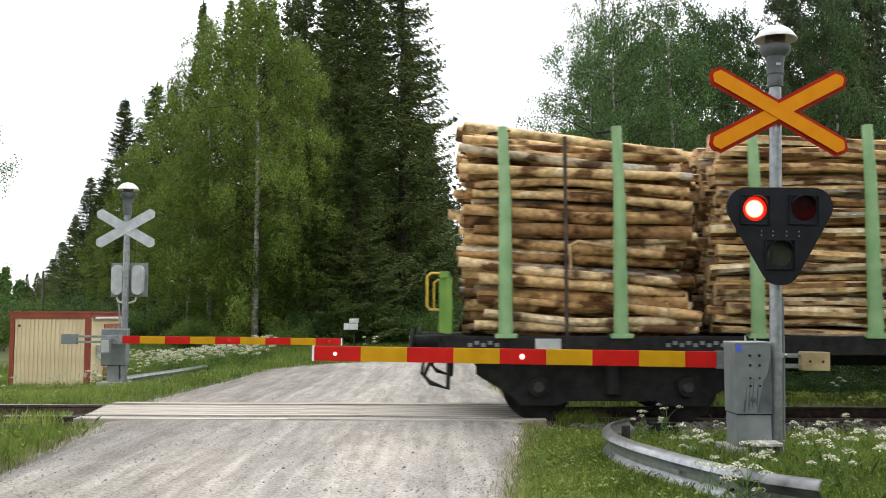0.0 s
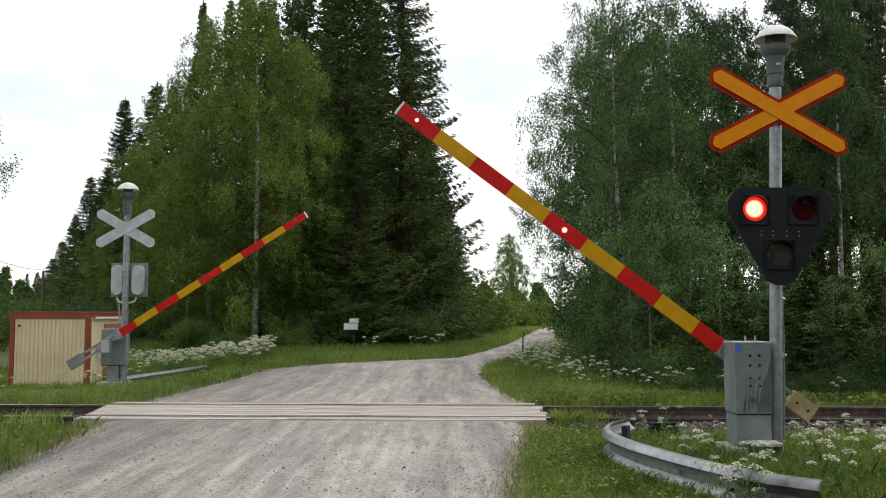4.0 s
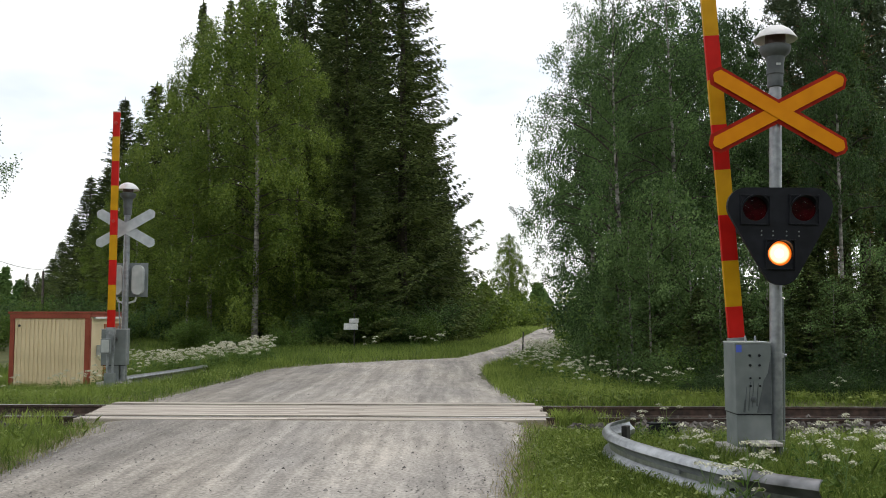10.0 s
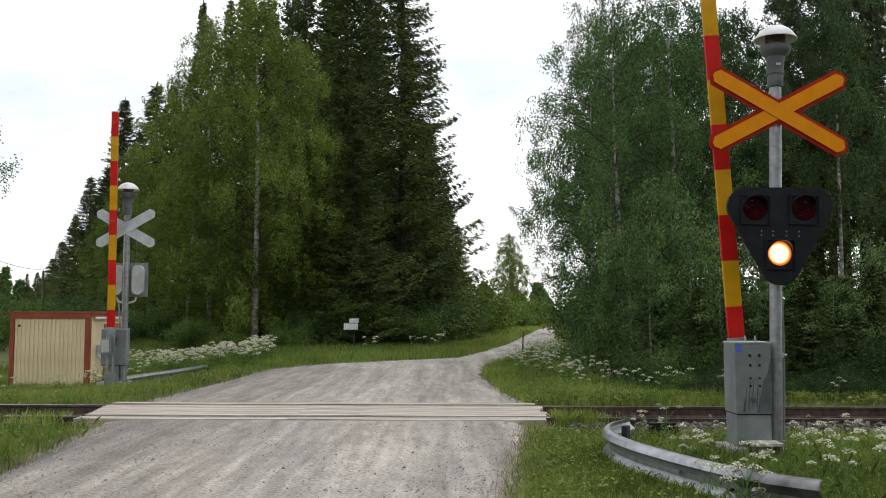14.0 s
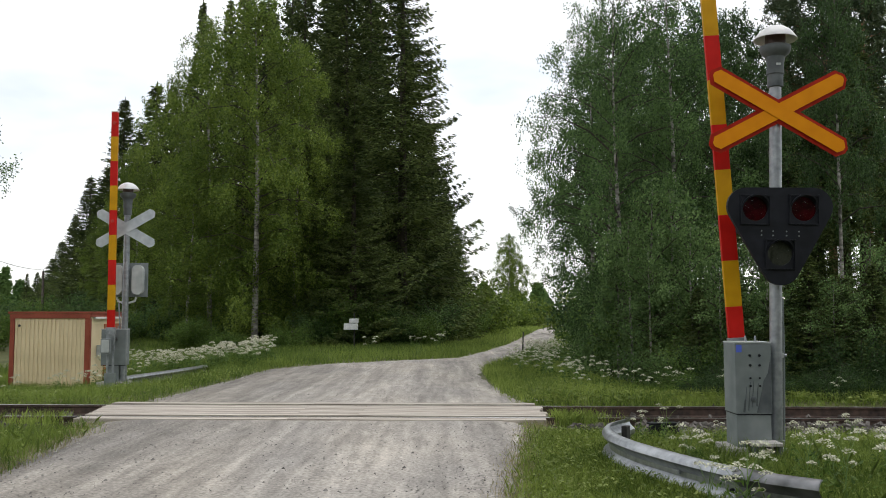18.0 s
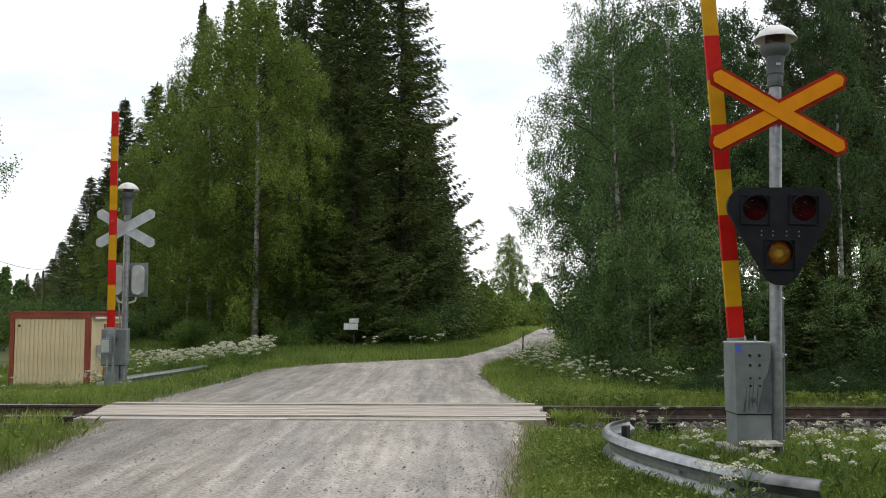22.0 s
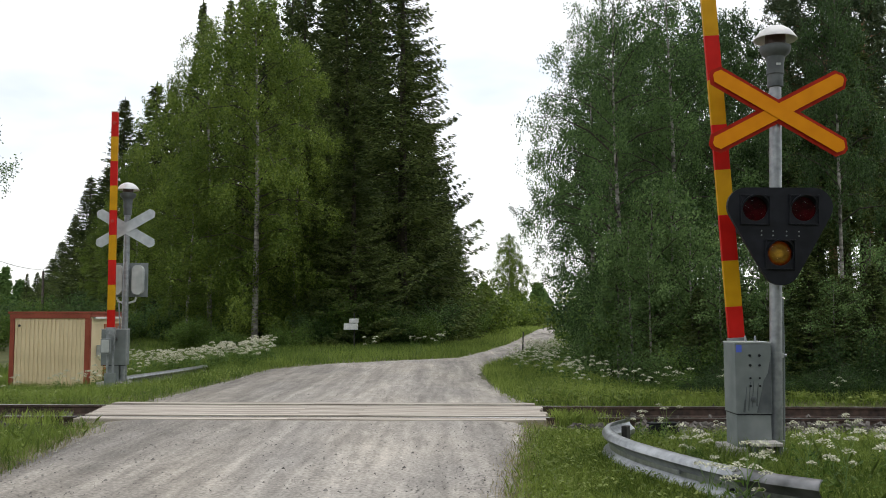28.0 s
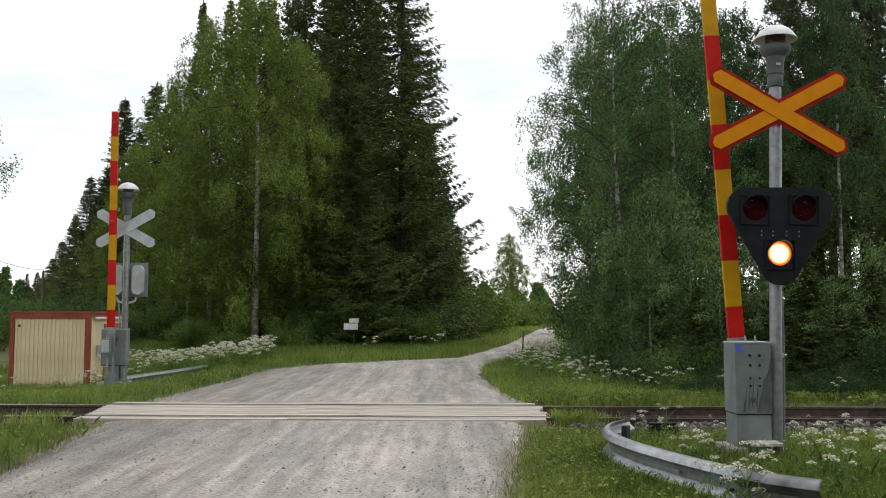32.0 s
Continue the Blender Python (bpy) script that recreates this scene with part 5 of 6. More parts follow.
# birches beside the road on the near side of the wood
for x, y, h, k, wide in (
        (4.25, 25, 10.6, 1, 0.80), (4.3, 23, 9.76, 0, 0.85), (4.15, 20, 9.21, 2, 0.85), (5.57, 21, 9.93, 1, 0.95), (6.38, 27, 11.53, 2, 0.9),
        (7.6, 25, 10.55, 0, 0.85), (10.18, 30, 12.05, 1, 0.8), (9.57, 21, 10.2, 1, 0.6), (9.91, 26, 8.9, 1, 0.9), 
        (-20.01, 32, 14.3, 0, 1.0)):
    plant("birch_tree", HIGH_BIRCH if x > 7.5 else BIRCHES[k], x, y, h / 12, wood.uniform(0, 6.28), "green birch with a slender white trunk", "birch", "roadside birches", wide)
for x, y, h in ((6.1, 34, 10.4), (7.6, 35, 12.0), (9.6, 34, 12.2)):
    plant("birch_tree", HIGH_BIRCH, x, y, h / 12, wood.uniform(0, 6.28), "tall birch with a bare lower trunk inside the wood", "birch", "roadside birches", 1.0)
for x, y, h in (
        (13.28, 30, 16.02), (13.26, 27, 14.05), (13.51, 34, 15.09)):
    plant("pine_tree", PINES[0], x, y, h / 16, wood.uniform(0, 6.28), "dark pine with a reddish trunk", "pine", "pines", 1.0)
for x, y, h, k in (
        (12.03, 25, 10.23, 0), (11.26, 26, 9.4, 1), (9.54, 24, 7.1, 2),
        (15.24, 36, 11.7, 1), (13.88, 38, 10.3, 2), (11.77, 40, 9.21, 1), (8.48, 38, 9.32, 0),
        (11.66, 23, 5.09, 1), (10.05, 23.4, 5.5, 2), (10.75, 23.4, 4.7, 0), (9.44, 23, 3.31, 2), (6.61, 22, 2.81, 0), (12.05, 46, 13.62, 0), (15.02, 46, 13.03, 2), (16.69, 42, 15.01, 0),
        (16.63, 36, 15.88, 1), (18.02, 36, 16.81, 2), ):
    plant("spruce_tree", (SPRUCES if y < 23.5 else BARE_SPRUCES)[k], x, y, h / 20, wood.uniform(0, 6.28), "dark spruce standing among the birches", "spruce", "forest spruces", 1.25)
LEAFY_SHRUBS = [shrub(2.2, 1.2, 5, M_LIT_LEAF, 0.038, 7000), shrub(2.6, 1.3, 15, M_SHRUB, 0.038, 7000), shrub(1.6, 1.2, 33, M_LIT_LEAF, 0.036, 6000)]
LIME_SHRUBS = [shrub(2.2, 1.2, 6, M_LIME_LEAF, 0.055, 4800), shrub(2.6, 1.3, 16, M_LIME_LEAF, 0.055, 4800), shrub(1.6, 1.2, 34, M_LIME_LEAF, 0.05, 4200)]
FINE_SHRUBS = [shrub(2.2, 1.2, 4, M_SHADED_LEAF, 0.038, 7000), shrub(2.6, 1.3, 14, M_SHADED_LEAF, 0.038, 7000), shrub(1.6, 1.2, 32, M_SHADED_LEAF, 0.036, 6000)]
# undergrowth along both edges of the wood
for x, y, size, k in (
        (-4.15, 38.6, 1.3, 0), (-5.49, 38, 0.9, 1), (-6.36, 36, 0.8, 2), (-2.2, 39.4, 0.8, 1), (-1.14, 40, 0.9, 0), (-0.24, 42, 1.1, 1),
        (0.96, 48, 1.3, 0), (2.47, 58, 1.8, 1), (4.46, 72, 1.7, 0), (7.72, 88, 1.5, 2), (9.56, 92, 1.6, 0), (8.9, 62, 1.6, 1), (-12.49, 40, 1.0, 1),
        (-14.47, 42, 1.0, 2), (-10.31, 36, 0.8, 0), (-8.67, 35, 0.7, 2), (-19.63, 48, 1.2, 1), (-28.03, 60, 1.4, 0), (-19.97, 40, 1.0, 1),
        (-18.56, 36, 1.0, 0), (-28.24, 64, 1.2, 2), (-14.32, 38, 0.9, 1), (5.5, 31, 1.2, 0), (4.95, 26, 1.0, 1), (4.13, 22, 0.9, 2),
        (4.55, 21, 1.0, 0), (4.85, 20, 1.1, 1), (5.42, 19.5, 1.0, 0), (5.71, 19, 0.9, 1), (6.66, 20, 1.2, 0), (6.88, 19, 1.0, 2),
        (7.75, 19.5, 1.2, 1), (7.83, 18.5, 1.1, 0), (8.55, 18.5, 1.0, 1), (8.84, 18, 1.2, 0), (6.13, 24, 1.6, 0), (8.0, 25, 1.7, 1),
        (8.6, 28, 1.35, 0), (9.9, 28.5, 1.2, 1), (11.1, 28, 1.3, 0), (12.3, 29, 1.25, 1), (13.4, 28.5, 1.35, 0), (14.6, 29, 1.3, 1), (12.6, 27, 1.5, 1), (5.24, 16.9, 0.75, 1), (6.7, 16.5, 0.55, 2), (7.4, 16.6, 0.6, 0), (8.3, 16.4, 0.6, 2), (8.9, 16.8, 0.7, 1), (9.5, 16.6, 0.7, 0), (5.99, 17.0, 0.8, 1), (7.93, 16.7, 0.8, 1),
        (4.5, 17.6, 0.6, 0), (4.9, 17.2, 0.55, 1), (4.1, 21.0, 0.7, 0), (5.5, 27, 1.6, 1), (-8.78, 42, 1.4, 0), (-11.99, 46, 1.5, 1), (-6.21, 43, 1.5, 0),
        (-3.36, 42, 1.3, 1)):
    if x > 0.285 * y and y < 22.5:
        size *= 0.72
    # bearing from the camera picks the leaf colour with light or shade in it
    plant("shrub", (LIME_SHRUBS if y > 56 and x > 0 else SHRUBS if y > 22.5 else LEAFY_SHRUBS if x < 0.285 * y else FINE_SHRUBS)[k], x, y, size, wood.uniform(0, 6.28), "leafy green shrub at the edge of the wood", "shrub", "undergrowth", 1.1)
# unseen spruces beside and behind the viewpoint, added to block light from the sky
for x, y, h, k in ((-13, -4, 17, 0), (-10, -12, 19, 1), (-15, -20, 20, 2), (9, -9, 18, 1), (13, -3, 16, 0), (16, -15, 20, 2), (5, -22, 19, 0), (-5, -27, 20, 1), (20, 4, 17, 1), (-20, 6, 18, 2), (1, -34, 20, 2)):
    plant("spruce_tree", BACK_SPRUCES[k], x, y, h / 20, wood.uniform(0, 6.28), "tall dark spruce added out of view to block sky light", "spruce", "forest spruces", 1.3)
for x, y, size, k in ((6.3, 16.2, 0.3, 2), (7.5, 16.2, 0.3, 0), (8.2, 16.4, 0.34, 2), (4.5, 16.4, 0.33, 0)):
    plant("bush", SHRUBS[k], x, y, size, wood.uniform(0, 6.28), "bright leafy bush in the verge beyond the track", "bush", "verge bushes", 1.2)
# dark-leaved bushes added where the verge lies in the wood's shade
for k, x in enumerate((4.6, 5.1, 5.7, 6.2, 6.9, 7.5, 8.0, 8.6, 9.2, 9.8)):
    plant("bush", FINE_SHRUBS[k % 3], x, 15.7 + 0.35 * (k % 2), 0.26 + 0.05 * (k % 3), wood.uniform(0, 6.28), "low bush in shade-dark leaf colour beyond the track", "bush", "verge bushes", 1.4)
# birch saplings before the undergrowth
SAPLINGS = [birch(4, 1.2, 75, 30, 0.034, 0.06, M_LIT_LEAF, 1.2, 0.7), birch(4, 1.1, 71, 26, 0.034, 0.1, M_LIT_LEAF, 1.3, 0.8), birch(4, 1.0, 73, 24, 0.034, 0.1, M_SHRUB, 1.3, 0.8)]
for x, y, h, k, wide in ((3.9, 19.6, 3.4, 0, 0.9), (4.5, 18.6, 4.4, 0, 0.9), (5.2, 18.2, 3.6, 0, 0.9), (4.05, 18.8, 3.6, 1, 1.0), (4.3, 18.2, 3.0, 1, 0.9), (4.4, 21.5, 3.4, 1, 1.1), (5.6, 17.6, 2.7, 0, 1.0), (6.6, 17.9, 3.4, 1, 1.0), (7.7, 17.2, 2.4, 0, 1.1), (8.6, 17.6, 3.3, 1, 0.9), (5.0, 19.4, 4.6, 0, 1.0)):
    plant("birch_sapling", SAPLINGS[k], x, y, h / 4, wood.uniform(0, 6.28), "leafy young birch sapling at the wood's edge", "birch", "birch saplings", wide)
# dark young spruces added as a stand-in for shade at the wood's edge
for x, y, h, k in (
        (5.12, 17.6, 2.3, 0), (5.93, 17.8, 2.8, 1), (6.58, 17.4, 2.4, 2), (7.34, 17.6, 3.0, 0), (7.88, 17.3, 2.5, 1), (8.54, 17.4, 2.8, 2),
        (4.52, 18.4, 2.2, 1)):
    plant("young_spruce", BACK_SPRUCES[k], x, y, h / 20, wood.uniform(0, 6.28), "small dark young spruce added to darken the wood's edge", "spruce", "young spruces", 2.2)
# distance: a lone birch and low woods at the road's end
plant("birch_tree", LIME[1], 7.65, 105, 11.29 / 15, 1.0, "tall pale green birch far down the road", "birch", "far trees", 1.2)
plant("birch_tree", LIME[0], 8.35, 108, 9.6 / 15, 2.2, "bushy pale green birch far down the road", "birch", "far trees", 1.05)


def far_woods():
    rng = np.random.default_rng(77)
    cs = []
    spots = [(6.2 + 1.4 * k, 135 + 6 * (k % 3), 5.9 - 1.0 * ((k * 7) % 3), 1.4) for k in range(9)] + [(-76.8 + 1.45 * k, 150, 6.9 - 1.35 * (k % 3), 1.45) for k in range(8)] + [(-65, 130, 8.0, 1.0)]
    for x, y, h, reach in spots:
        n = 1500
        t = rng.random((n, 1))
        r = reach * np.sqrt(np.clip(1.05 - t ** 1.6, 0.03, 1)) * np.sqrt(rng.random((n, 1)))
        az = rng.uniform(0, 6.283, (n, 1))
        cs.append(np.concatenate([x + r * np.cos(az), y + r * np.sin(az), t * h], 1) + rng.normal(0, 0.2, (n, 3)))
    c = np.concatenate(cs)
    a = unit(rng.normal(0, 1, (len(c), 3))) * 0.32
    b = unit(np.cross(a, rng.normal(0, 1, (len(c), 3)))) * 0.2
    tagged(new("far_woods", flakes("far_woods", c, a, b, M_FAR_LEAF)), "pale green woods at the end of the road", "woods", kind="stuff")


far_woods()


# ---- grass ----
def grass_field(name, label, spots, height, width, seed, mat, corners=5):
    """Bent blades standing at the given (x, y, z) spots."""
    rng = np.random.default_rng(seed)
    p = np.array(spots)
    n = len(p)
    h = height * rng.uniform(0.45, 1.25, (n, 1))
    az = rng.uniform(0, 6.283, n)
    side = np.stack([np.cos(az), np.sin(az), np.zeros(n)], 1) * width * rng.uniform(0.6, 1.2, (n, 1))
    lean = np.concatenate([rng.normal(0, 0.22, (n, 2)), np.ones((n, 1))], 1)
    mid = p + lean * h * 0.55
    tip = p + lean * h * np.array([1.5, 1.5, 0.95]) + np.concatenate([rng.normal(0, 0.12, (n, 2)) * h, np.zeros((n, 1))], 1)
    if corners == 5:
        co = np.stack([p - side, p + side, mid + side * 0.75, tip, mid - side * 0.75], 1).reshape(-1, 3)
    else:
        co = np.stack([p - side * 1.2, p + side * 1.2, tip], 1).reshape(-1, 3)
    me = bpy.data.meshes.new(name)
    me.vertices.add(corners * n)
    me.vertices.foreach_set("co", co.astype(np.float32).ravel())
    me.loops.add(corners * n)
    me.loops.foreach_set("vertex_index", np.arange(corners * n, dtype=np.int32))
    me.polygons.add(n)
    me.polygons.foreach_set("loop_start", np.arange(0, corners * n, corners, dtype=np.int32))
    me.update(calc_edges=True)
    me.materials.append(mat)
    return tagged(new(name, me), label, "grass", kind="stuff")


def scatter(n, x0, x1, y0, y1, seed, gap=0.12, keep=None):
    rng = np.random.default_rng(seed)
    out = []
    while len(out) < n:
        x, y = rng.uniform(x0, x1), rng.uniform(y0, y1)
        d = max(edge_at(L_EDGE, y) - x, x - edge_at(R_EDGE, y))
        track = y - (13.16 - 0.028 * x)
        if d < gap + rng.normal(0.0, 0.16) or -1.35 < track < 1.35:
            continue
        if noise.noise((x * 0.9, y * 0.9, seed)) < rng.uniform(-1.0, 0.0) - 0.22:
            continue
        if keep and not keep(x, y, track):
            continue
        out.append((x, y, ground_z(x, y) - 0.01))
    return out


def rail_side(x, y, t):
    """Thin on the ballast shoulder and before the far guard rail, where the beam stands clear."""
    if -2.0 < t < 1.7 and random.random() < 0.8:
        return False
    if -2.9 < t < -1.3 and 2.3 < x < 6.0 and random.random() < 0.75:
        return False
    return not (18.7 < y < 24.2 and -0.15 < x - (-7.1 + 0.126 * (y - 19)) < 1.0 and random.random() < 0.93)


grass_field("verge_grass", "fresh green grass on the roadside verge", scatter(76000, 0.5, 6.5, 5.6, 11.6, 1, 0.12, rail_side), 0.14, 0.004, 1, M_GRASS)
grass_field("verge_grass", "fresh green grass beside the gravel road", scatter(28000, -9, -3.8, 6.5, 12.0, 2, 0.0, rail_side), 0.19, 0.0042, 2, M_DARK_GRASS)
grass_field("verge_grass", "tall grass between the track and the wood", scatter(30000, 1.0, 5.0, 14.6, 26, 3, 0.0, rail_side), 0.25, 0.007, 3, M_GRASS, 3)
# the wood's shade on this verge is put into the darker grass colour
grass_field("verge_grass", "rank grass coloured dark for shade between track and wood", scatter(20000, 4.6, 13, 14.9, 22, 8, 0.0, rail_side), 0.24, 0.008, 8, M_DARK_GRASS, 3)
grass_field("verge_grass", "tall grass round the shed and the far barrier", scatter(42000, -14, -4.4, 14.6, 26, 4, 0.0, rail_side), 0.22, 0.007, 4, M_DARK_GRASS, 3)
grass_field("verge_grass", "grassy bank along the far side of the road", scatter(46000, -14, 6, 24, 44, 5, 0.0), 0.27, 0.011, 5, M_DARK_GRASS, 3)
grass_field("verge_grass", "grassy banks of the road into the distance", scatter(26000, -2, 20, 40, 100, 6, 0.0, lambda x, y, t: edge_at(L_EDGE, y) - 6 < x < edge_at(R_EDGE, y) + 6), 0.32, 0.022, 6, M_GRASS, 3)


grass_field("verge_grass", "tall rank grass behind the guard rail", scatter(6000, 2.4, 5.2, 6.2, 9.2, 7, 0.0), 0.26, 0.0036, 7, M_DARK_GRASS)
edge_rng = np.random.default_rng(14)
rim = [(edge_at(R_EDGE, y) + edge_rng.normal(0.02, 0.13), y, -0.03) for y in edge_rng.uniform(6.3, 12.0, 2800)] + [(edge_at(L_EDGE, y) - edge_rng.normal(0.02, 0.14), y, -0.03) for y in edge_rng.uniform(7.5, 12.0, 1500)]
grass_field("dry_grass", "dry straw and litter along the gravel edge", rim, 0.055, 0.0035, 15, M_STRAW)
lip = np.array(((1.60, 8.75), (1.60, 8.2), (1.74, 7.6), (1.94, 7.05), (2.16, 6.6)))
along_lip = edge_rng.random(2600) * 4
lip_spots = [(float(np.interp(q, range(5), lip[:, 0])) - abs(edge_rng.normal(0.06, 0.06)), float(np.interp(q, range(5), lip[:, 1])) - abs(edge_rng.normal(0.04, 0.05)), -0.03) for q in along_lip]
grass_field("verge_grass", "grass grown up along the foot of the guard rail", lip_spots, 0.15, 0.0045, 16, M_GRASS)
tuft = np.random.default_rng(12)
grass_field("track_grass", "tufts of grass at the end of the crossing timbers", [(1.55 + abs(tuft.normal(0, 0.35)), 11.9 + tuft.uniform(0, 0.9), -0.1) for _ in range(1300)], 0.20, 0.005, 12, M_GRASS)
grass_field("track_grass", "tufts of grass by the rail", [(-5.35 - abs(tuft.normal(0, 0.5)), 11.9 + tuft.uniform(0, 1.0), -0.1) for _ in range(500)], 0.2, 0.005, 13, M_GRASS)


# ---- cow parsley in flower ----
def parsley(seed, height):
    rng = np.random.default_rng(seed)
    bm = bmesh.new()
    cs, aa, bb = [], [], []
    heads = []
    main = [np.array([0, 0, 0]), np.array([rng.normal(0, 0.03), rng.normal(0, 0.03), height * 0.5])]
    tube([tuple(main[0]), tuple(main[1])], [0.006, 0.005], 5, bm)
    for i in range(int(rng.integers(4, 8))):
        az, ln = i * 2.4 + rng.random(), rng.uniform(0.08, 0.26)
        start = main[0] + (main[1] - main[0]) * rng.uniform(0.6, 1.0)
        end = start + np.array([math.cos(az) * ln, math.sin(az) * ln, height * rng.uniform(0.18, 0.5)])
        tube([tuple(start), tuple((start + end) / 2 + np.array([0, 0, 0.03])), tuple(end)], [0.004, 0.003, 0.0025], 4, bm)
        heads.append((end, rng.uniform(0.042, 0.074)))
    for p, r in heads:
        for k in range(34):
            a, q = k * 2.4, r * math.sqrt((k + 0.4) / 34)
            cs.append(p + np.array([math.cos(a) * q, math.sin(a) * q, 0.45 * r * (1 - (q / r) ** 2)]) + rng.normal(0, 0.006, 3))
            n = rng.normal(0, 0.5, 3) + np.array([0, 0, 1.0])
            u = np.cross(n, rng.normal(0, 1, 3))
            u = u / np.linalg.norm(u)
            v = np.cross(n, u)
            aa.append(u * r * rng.uniform(0.17, 0.26))
            bb.append(v / np.linalg.norm(v) * r * rng.uniform(0.17, 0.26))
    gl = []
    for i in range(60):
        az, q = rng.uniform(0, 6.283), rng.uniform(0.03, 0.26)
        gl.append((math.cos(az) * q, math.sin(az) * q, height * rng.uniform(0.08, 0.5)))
    gl = np.array(gl)
    ga = unit(rng.normal(0, 1, (60, 3))) * 0.035
    gb = unit(np.cross(ga, rng.normal(0, 1, (60, 3)))) * 0.012
    return finish("stem", bm, M_STEM), flakes("blossom", np.array(cs), np.array(aa), np.array(bb), M_UMBEL), flakes("foliage", gl, ga, gb, M_SHRUB)


PARSLEY = [parsley(i, h) for i, h in enumerate((0.62, 0.72, 0.55, 0.80))]


def flower(x, y, size, k):
    ob = thing("cow_parsley", Matrix.Translation((x, y, ground_z(x, y))) @ Matrix.Rotation(wood.uniform(0, 6.28), 4, "Z") @ Matrix.Diagonal((size, size, size, 1)), "white flowering cow parsley in the grass", "wild flower", "cow parsley")
    for me in PARSLEY[k]:
        tagged(part(me.name.split(".")[0], me, None, ob), kind="stuff")


def flower_patch(n, x0, x1, y0, y1, s0, s1):
    for _ in range(n):
        x, y = wood.uniform(x0, x1), wood.uniform(y0, y1)
        if -10.7 < x < -8.2 and 19.8 < y < 23.7:
            continue  # the shed stands here
        if max(edge_at(L_EDGE, y) - x, x - edge_at(R_EDGE, y)) > 0.35 and abs(y - 13.16 + 0.028 * x) > 1.5:
            flower(x, y, wood.uniform(s0, s1), wood.randrange(4))


flower_patch(8, 2.8, 4.1, 6.6, 8.0, 0.8, 1.05)
flower_patch(2, 3.9, 5.2, 8.0, 9.2, 0.6, 0.8)
flower_patch(4, 1.75, 2.35, 6.15, 6.65, 0.7, 1.0)
flower_patch(3, 2.3, 3.0, 7.2, 8.6, 0.6, 0.85)
flower_patch(4, 2.2, 3.4, 9.6, 10.6, 0.5, 0.7)
flower_patch(4, 3.8, 6.0, 9.6, 10.6, 0.5, 0.7)
flower_patch(9, 2.3, 4.6, 15.9, 17.4, 0.75, 1.0)
for y in np.linspace(17.5, 31, 40):
    y += wood.uniform(-0.2, 0.2)
    flower(edge_at(R_EDGE, y) + wood.uniform(0.55, 1.6) + 0.5 * smooth(24, 17, y), y, wood.uniform(0.8, 1.15), wood.randrange(4))
flower_patch(14, 4.0, 10, 15.5, 17.5, 0.75, 1.05)
flower_patch(24, 2.6, 4.6, 24, 32, 0.8, 1.2)
flower_patch(70, -9.8, -7.0, 20.5, 27.0, 0.85, 1.2)
flower_patch(34, -6.4, -5.0, 23.6, 26.5, 1.0, 1.35)
flower_patch(22, -7.7, -6.0, 23.0, 26.0, 0.85, 1.15)
flower_patch(45, 5.6, 8.0, 42, 52, 1.2, 1.7)
flower_patch(6, -8.3, -7.3, 18.6, 21, 0.7, 0.95)
flower_patch(6, -11.5, -8.5, 16, 20.5, 0.8, 1.1)
flower_patch(6, -7.2, -5.6, 10.5, 11.8, 0.7, 0.9)
flower_patch(8, -6, 3, 30, 42, 0.9, 1.2)


def weeds(name, label, n, x0, x1, y0, y1, seed, size):
    """Low broad-leaved weeds scattered through the grass."""
    rng = np.random.default_rng(seed)
    spots = np.array(scatter(n // 8, x0, x1, y0, y1, seed, 0.05, rail_side))
    c = np.repeat(spots, 8, 0) + rng.normal(0, 1, (len(spots) * 8, 3)) * np.array([0.07, 0.07, 0.0]) + np.array([0, 0, 1.0]) * rng.uniform(0.03, 0.16, (len(spots) * 8, 1))
    a = unit(rng.normal(0, 1, (len(c), 3)) * np.array([1, 1, 0.45])) * size * rng.uniform(0.6, 1.3, (len(c), 1))
    b = unit(np.cross(a, rng.normal(0, 0.4, (len(c), 3)) + np.array([0, 0, 1.0]))) * size * 0.5
    tagged(new(name, flakes(name, c, a, b, M_WEED)), label, "weeds", kind="stuff")


weeds("verge_weeds", "low leafy weeds in the verge by the guard rail", 15000, 0.6, 6.5, 5.6, 11.6, 21, 0.022)
weeds("verge_weeds", "low leafy weeds by the gravel edge", 6000, -9, -4.2, 6.5, 12.0, 22, 0.026)
weeds("verge_weeds", "leafy weeds between track and wood", 24000, 1.4, 12, 15.0, 20, 23, 0.048)
weeds("verge_weeds", "leafy weeds round the shed", 9000, -13, -4.6, 15.0, 22, 24, 0.034)


def power_line():
    """Two slim poles among the far trees and the cable that leaves them."""
    spots = ((-27.4, 60.0, 4.1), (-18.6, 30.0, 5.2))
    for x, y, h in spots:
        p = thing("utility_pole", pose(x, y, ground_z(x, y)), "slim weathered grey timber pole", "utility pole", "poles of the power line")
        part("pole", rod((0, 0, -0.1), (0, 0, h), 0.10, 0.075), M_SLEEPER, p)
        part("insulator", lathe([(0.03, 0), (0.05, 0.03), (0.03, 0.12)], 10), M_PALE_GREY, p, m=pose(0, 0, h))
    (x0, y0, h0), (x1, y1, h1) = spots
    a, b = Vector((x0, y0, ground_z(x0, y0) + h0 + 0.1)), Vector((x1, y1, ground_z(x1, y1) + h1 + 0.1))
    pts = [a.lerp(b, k / 12) - Vector((0, 0, 0.5 * 4 * (k / 12) * (1 - k / 12))) for k in range(13)]
    tagged(new("overhead_cable", finish("overhead_cable", tube([p for p in pts], 0.014, 5), M_BLACK)), "thin dark overhead cable strung between two poles", "cable")


power_line()


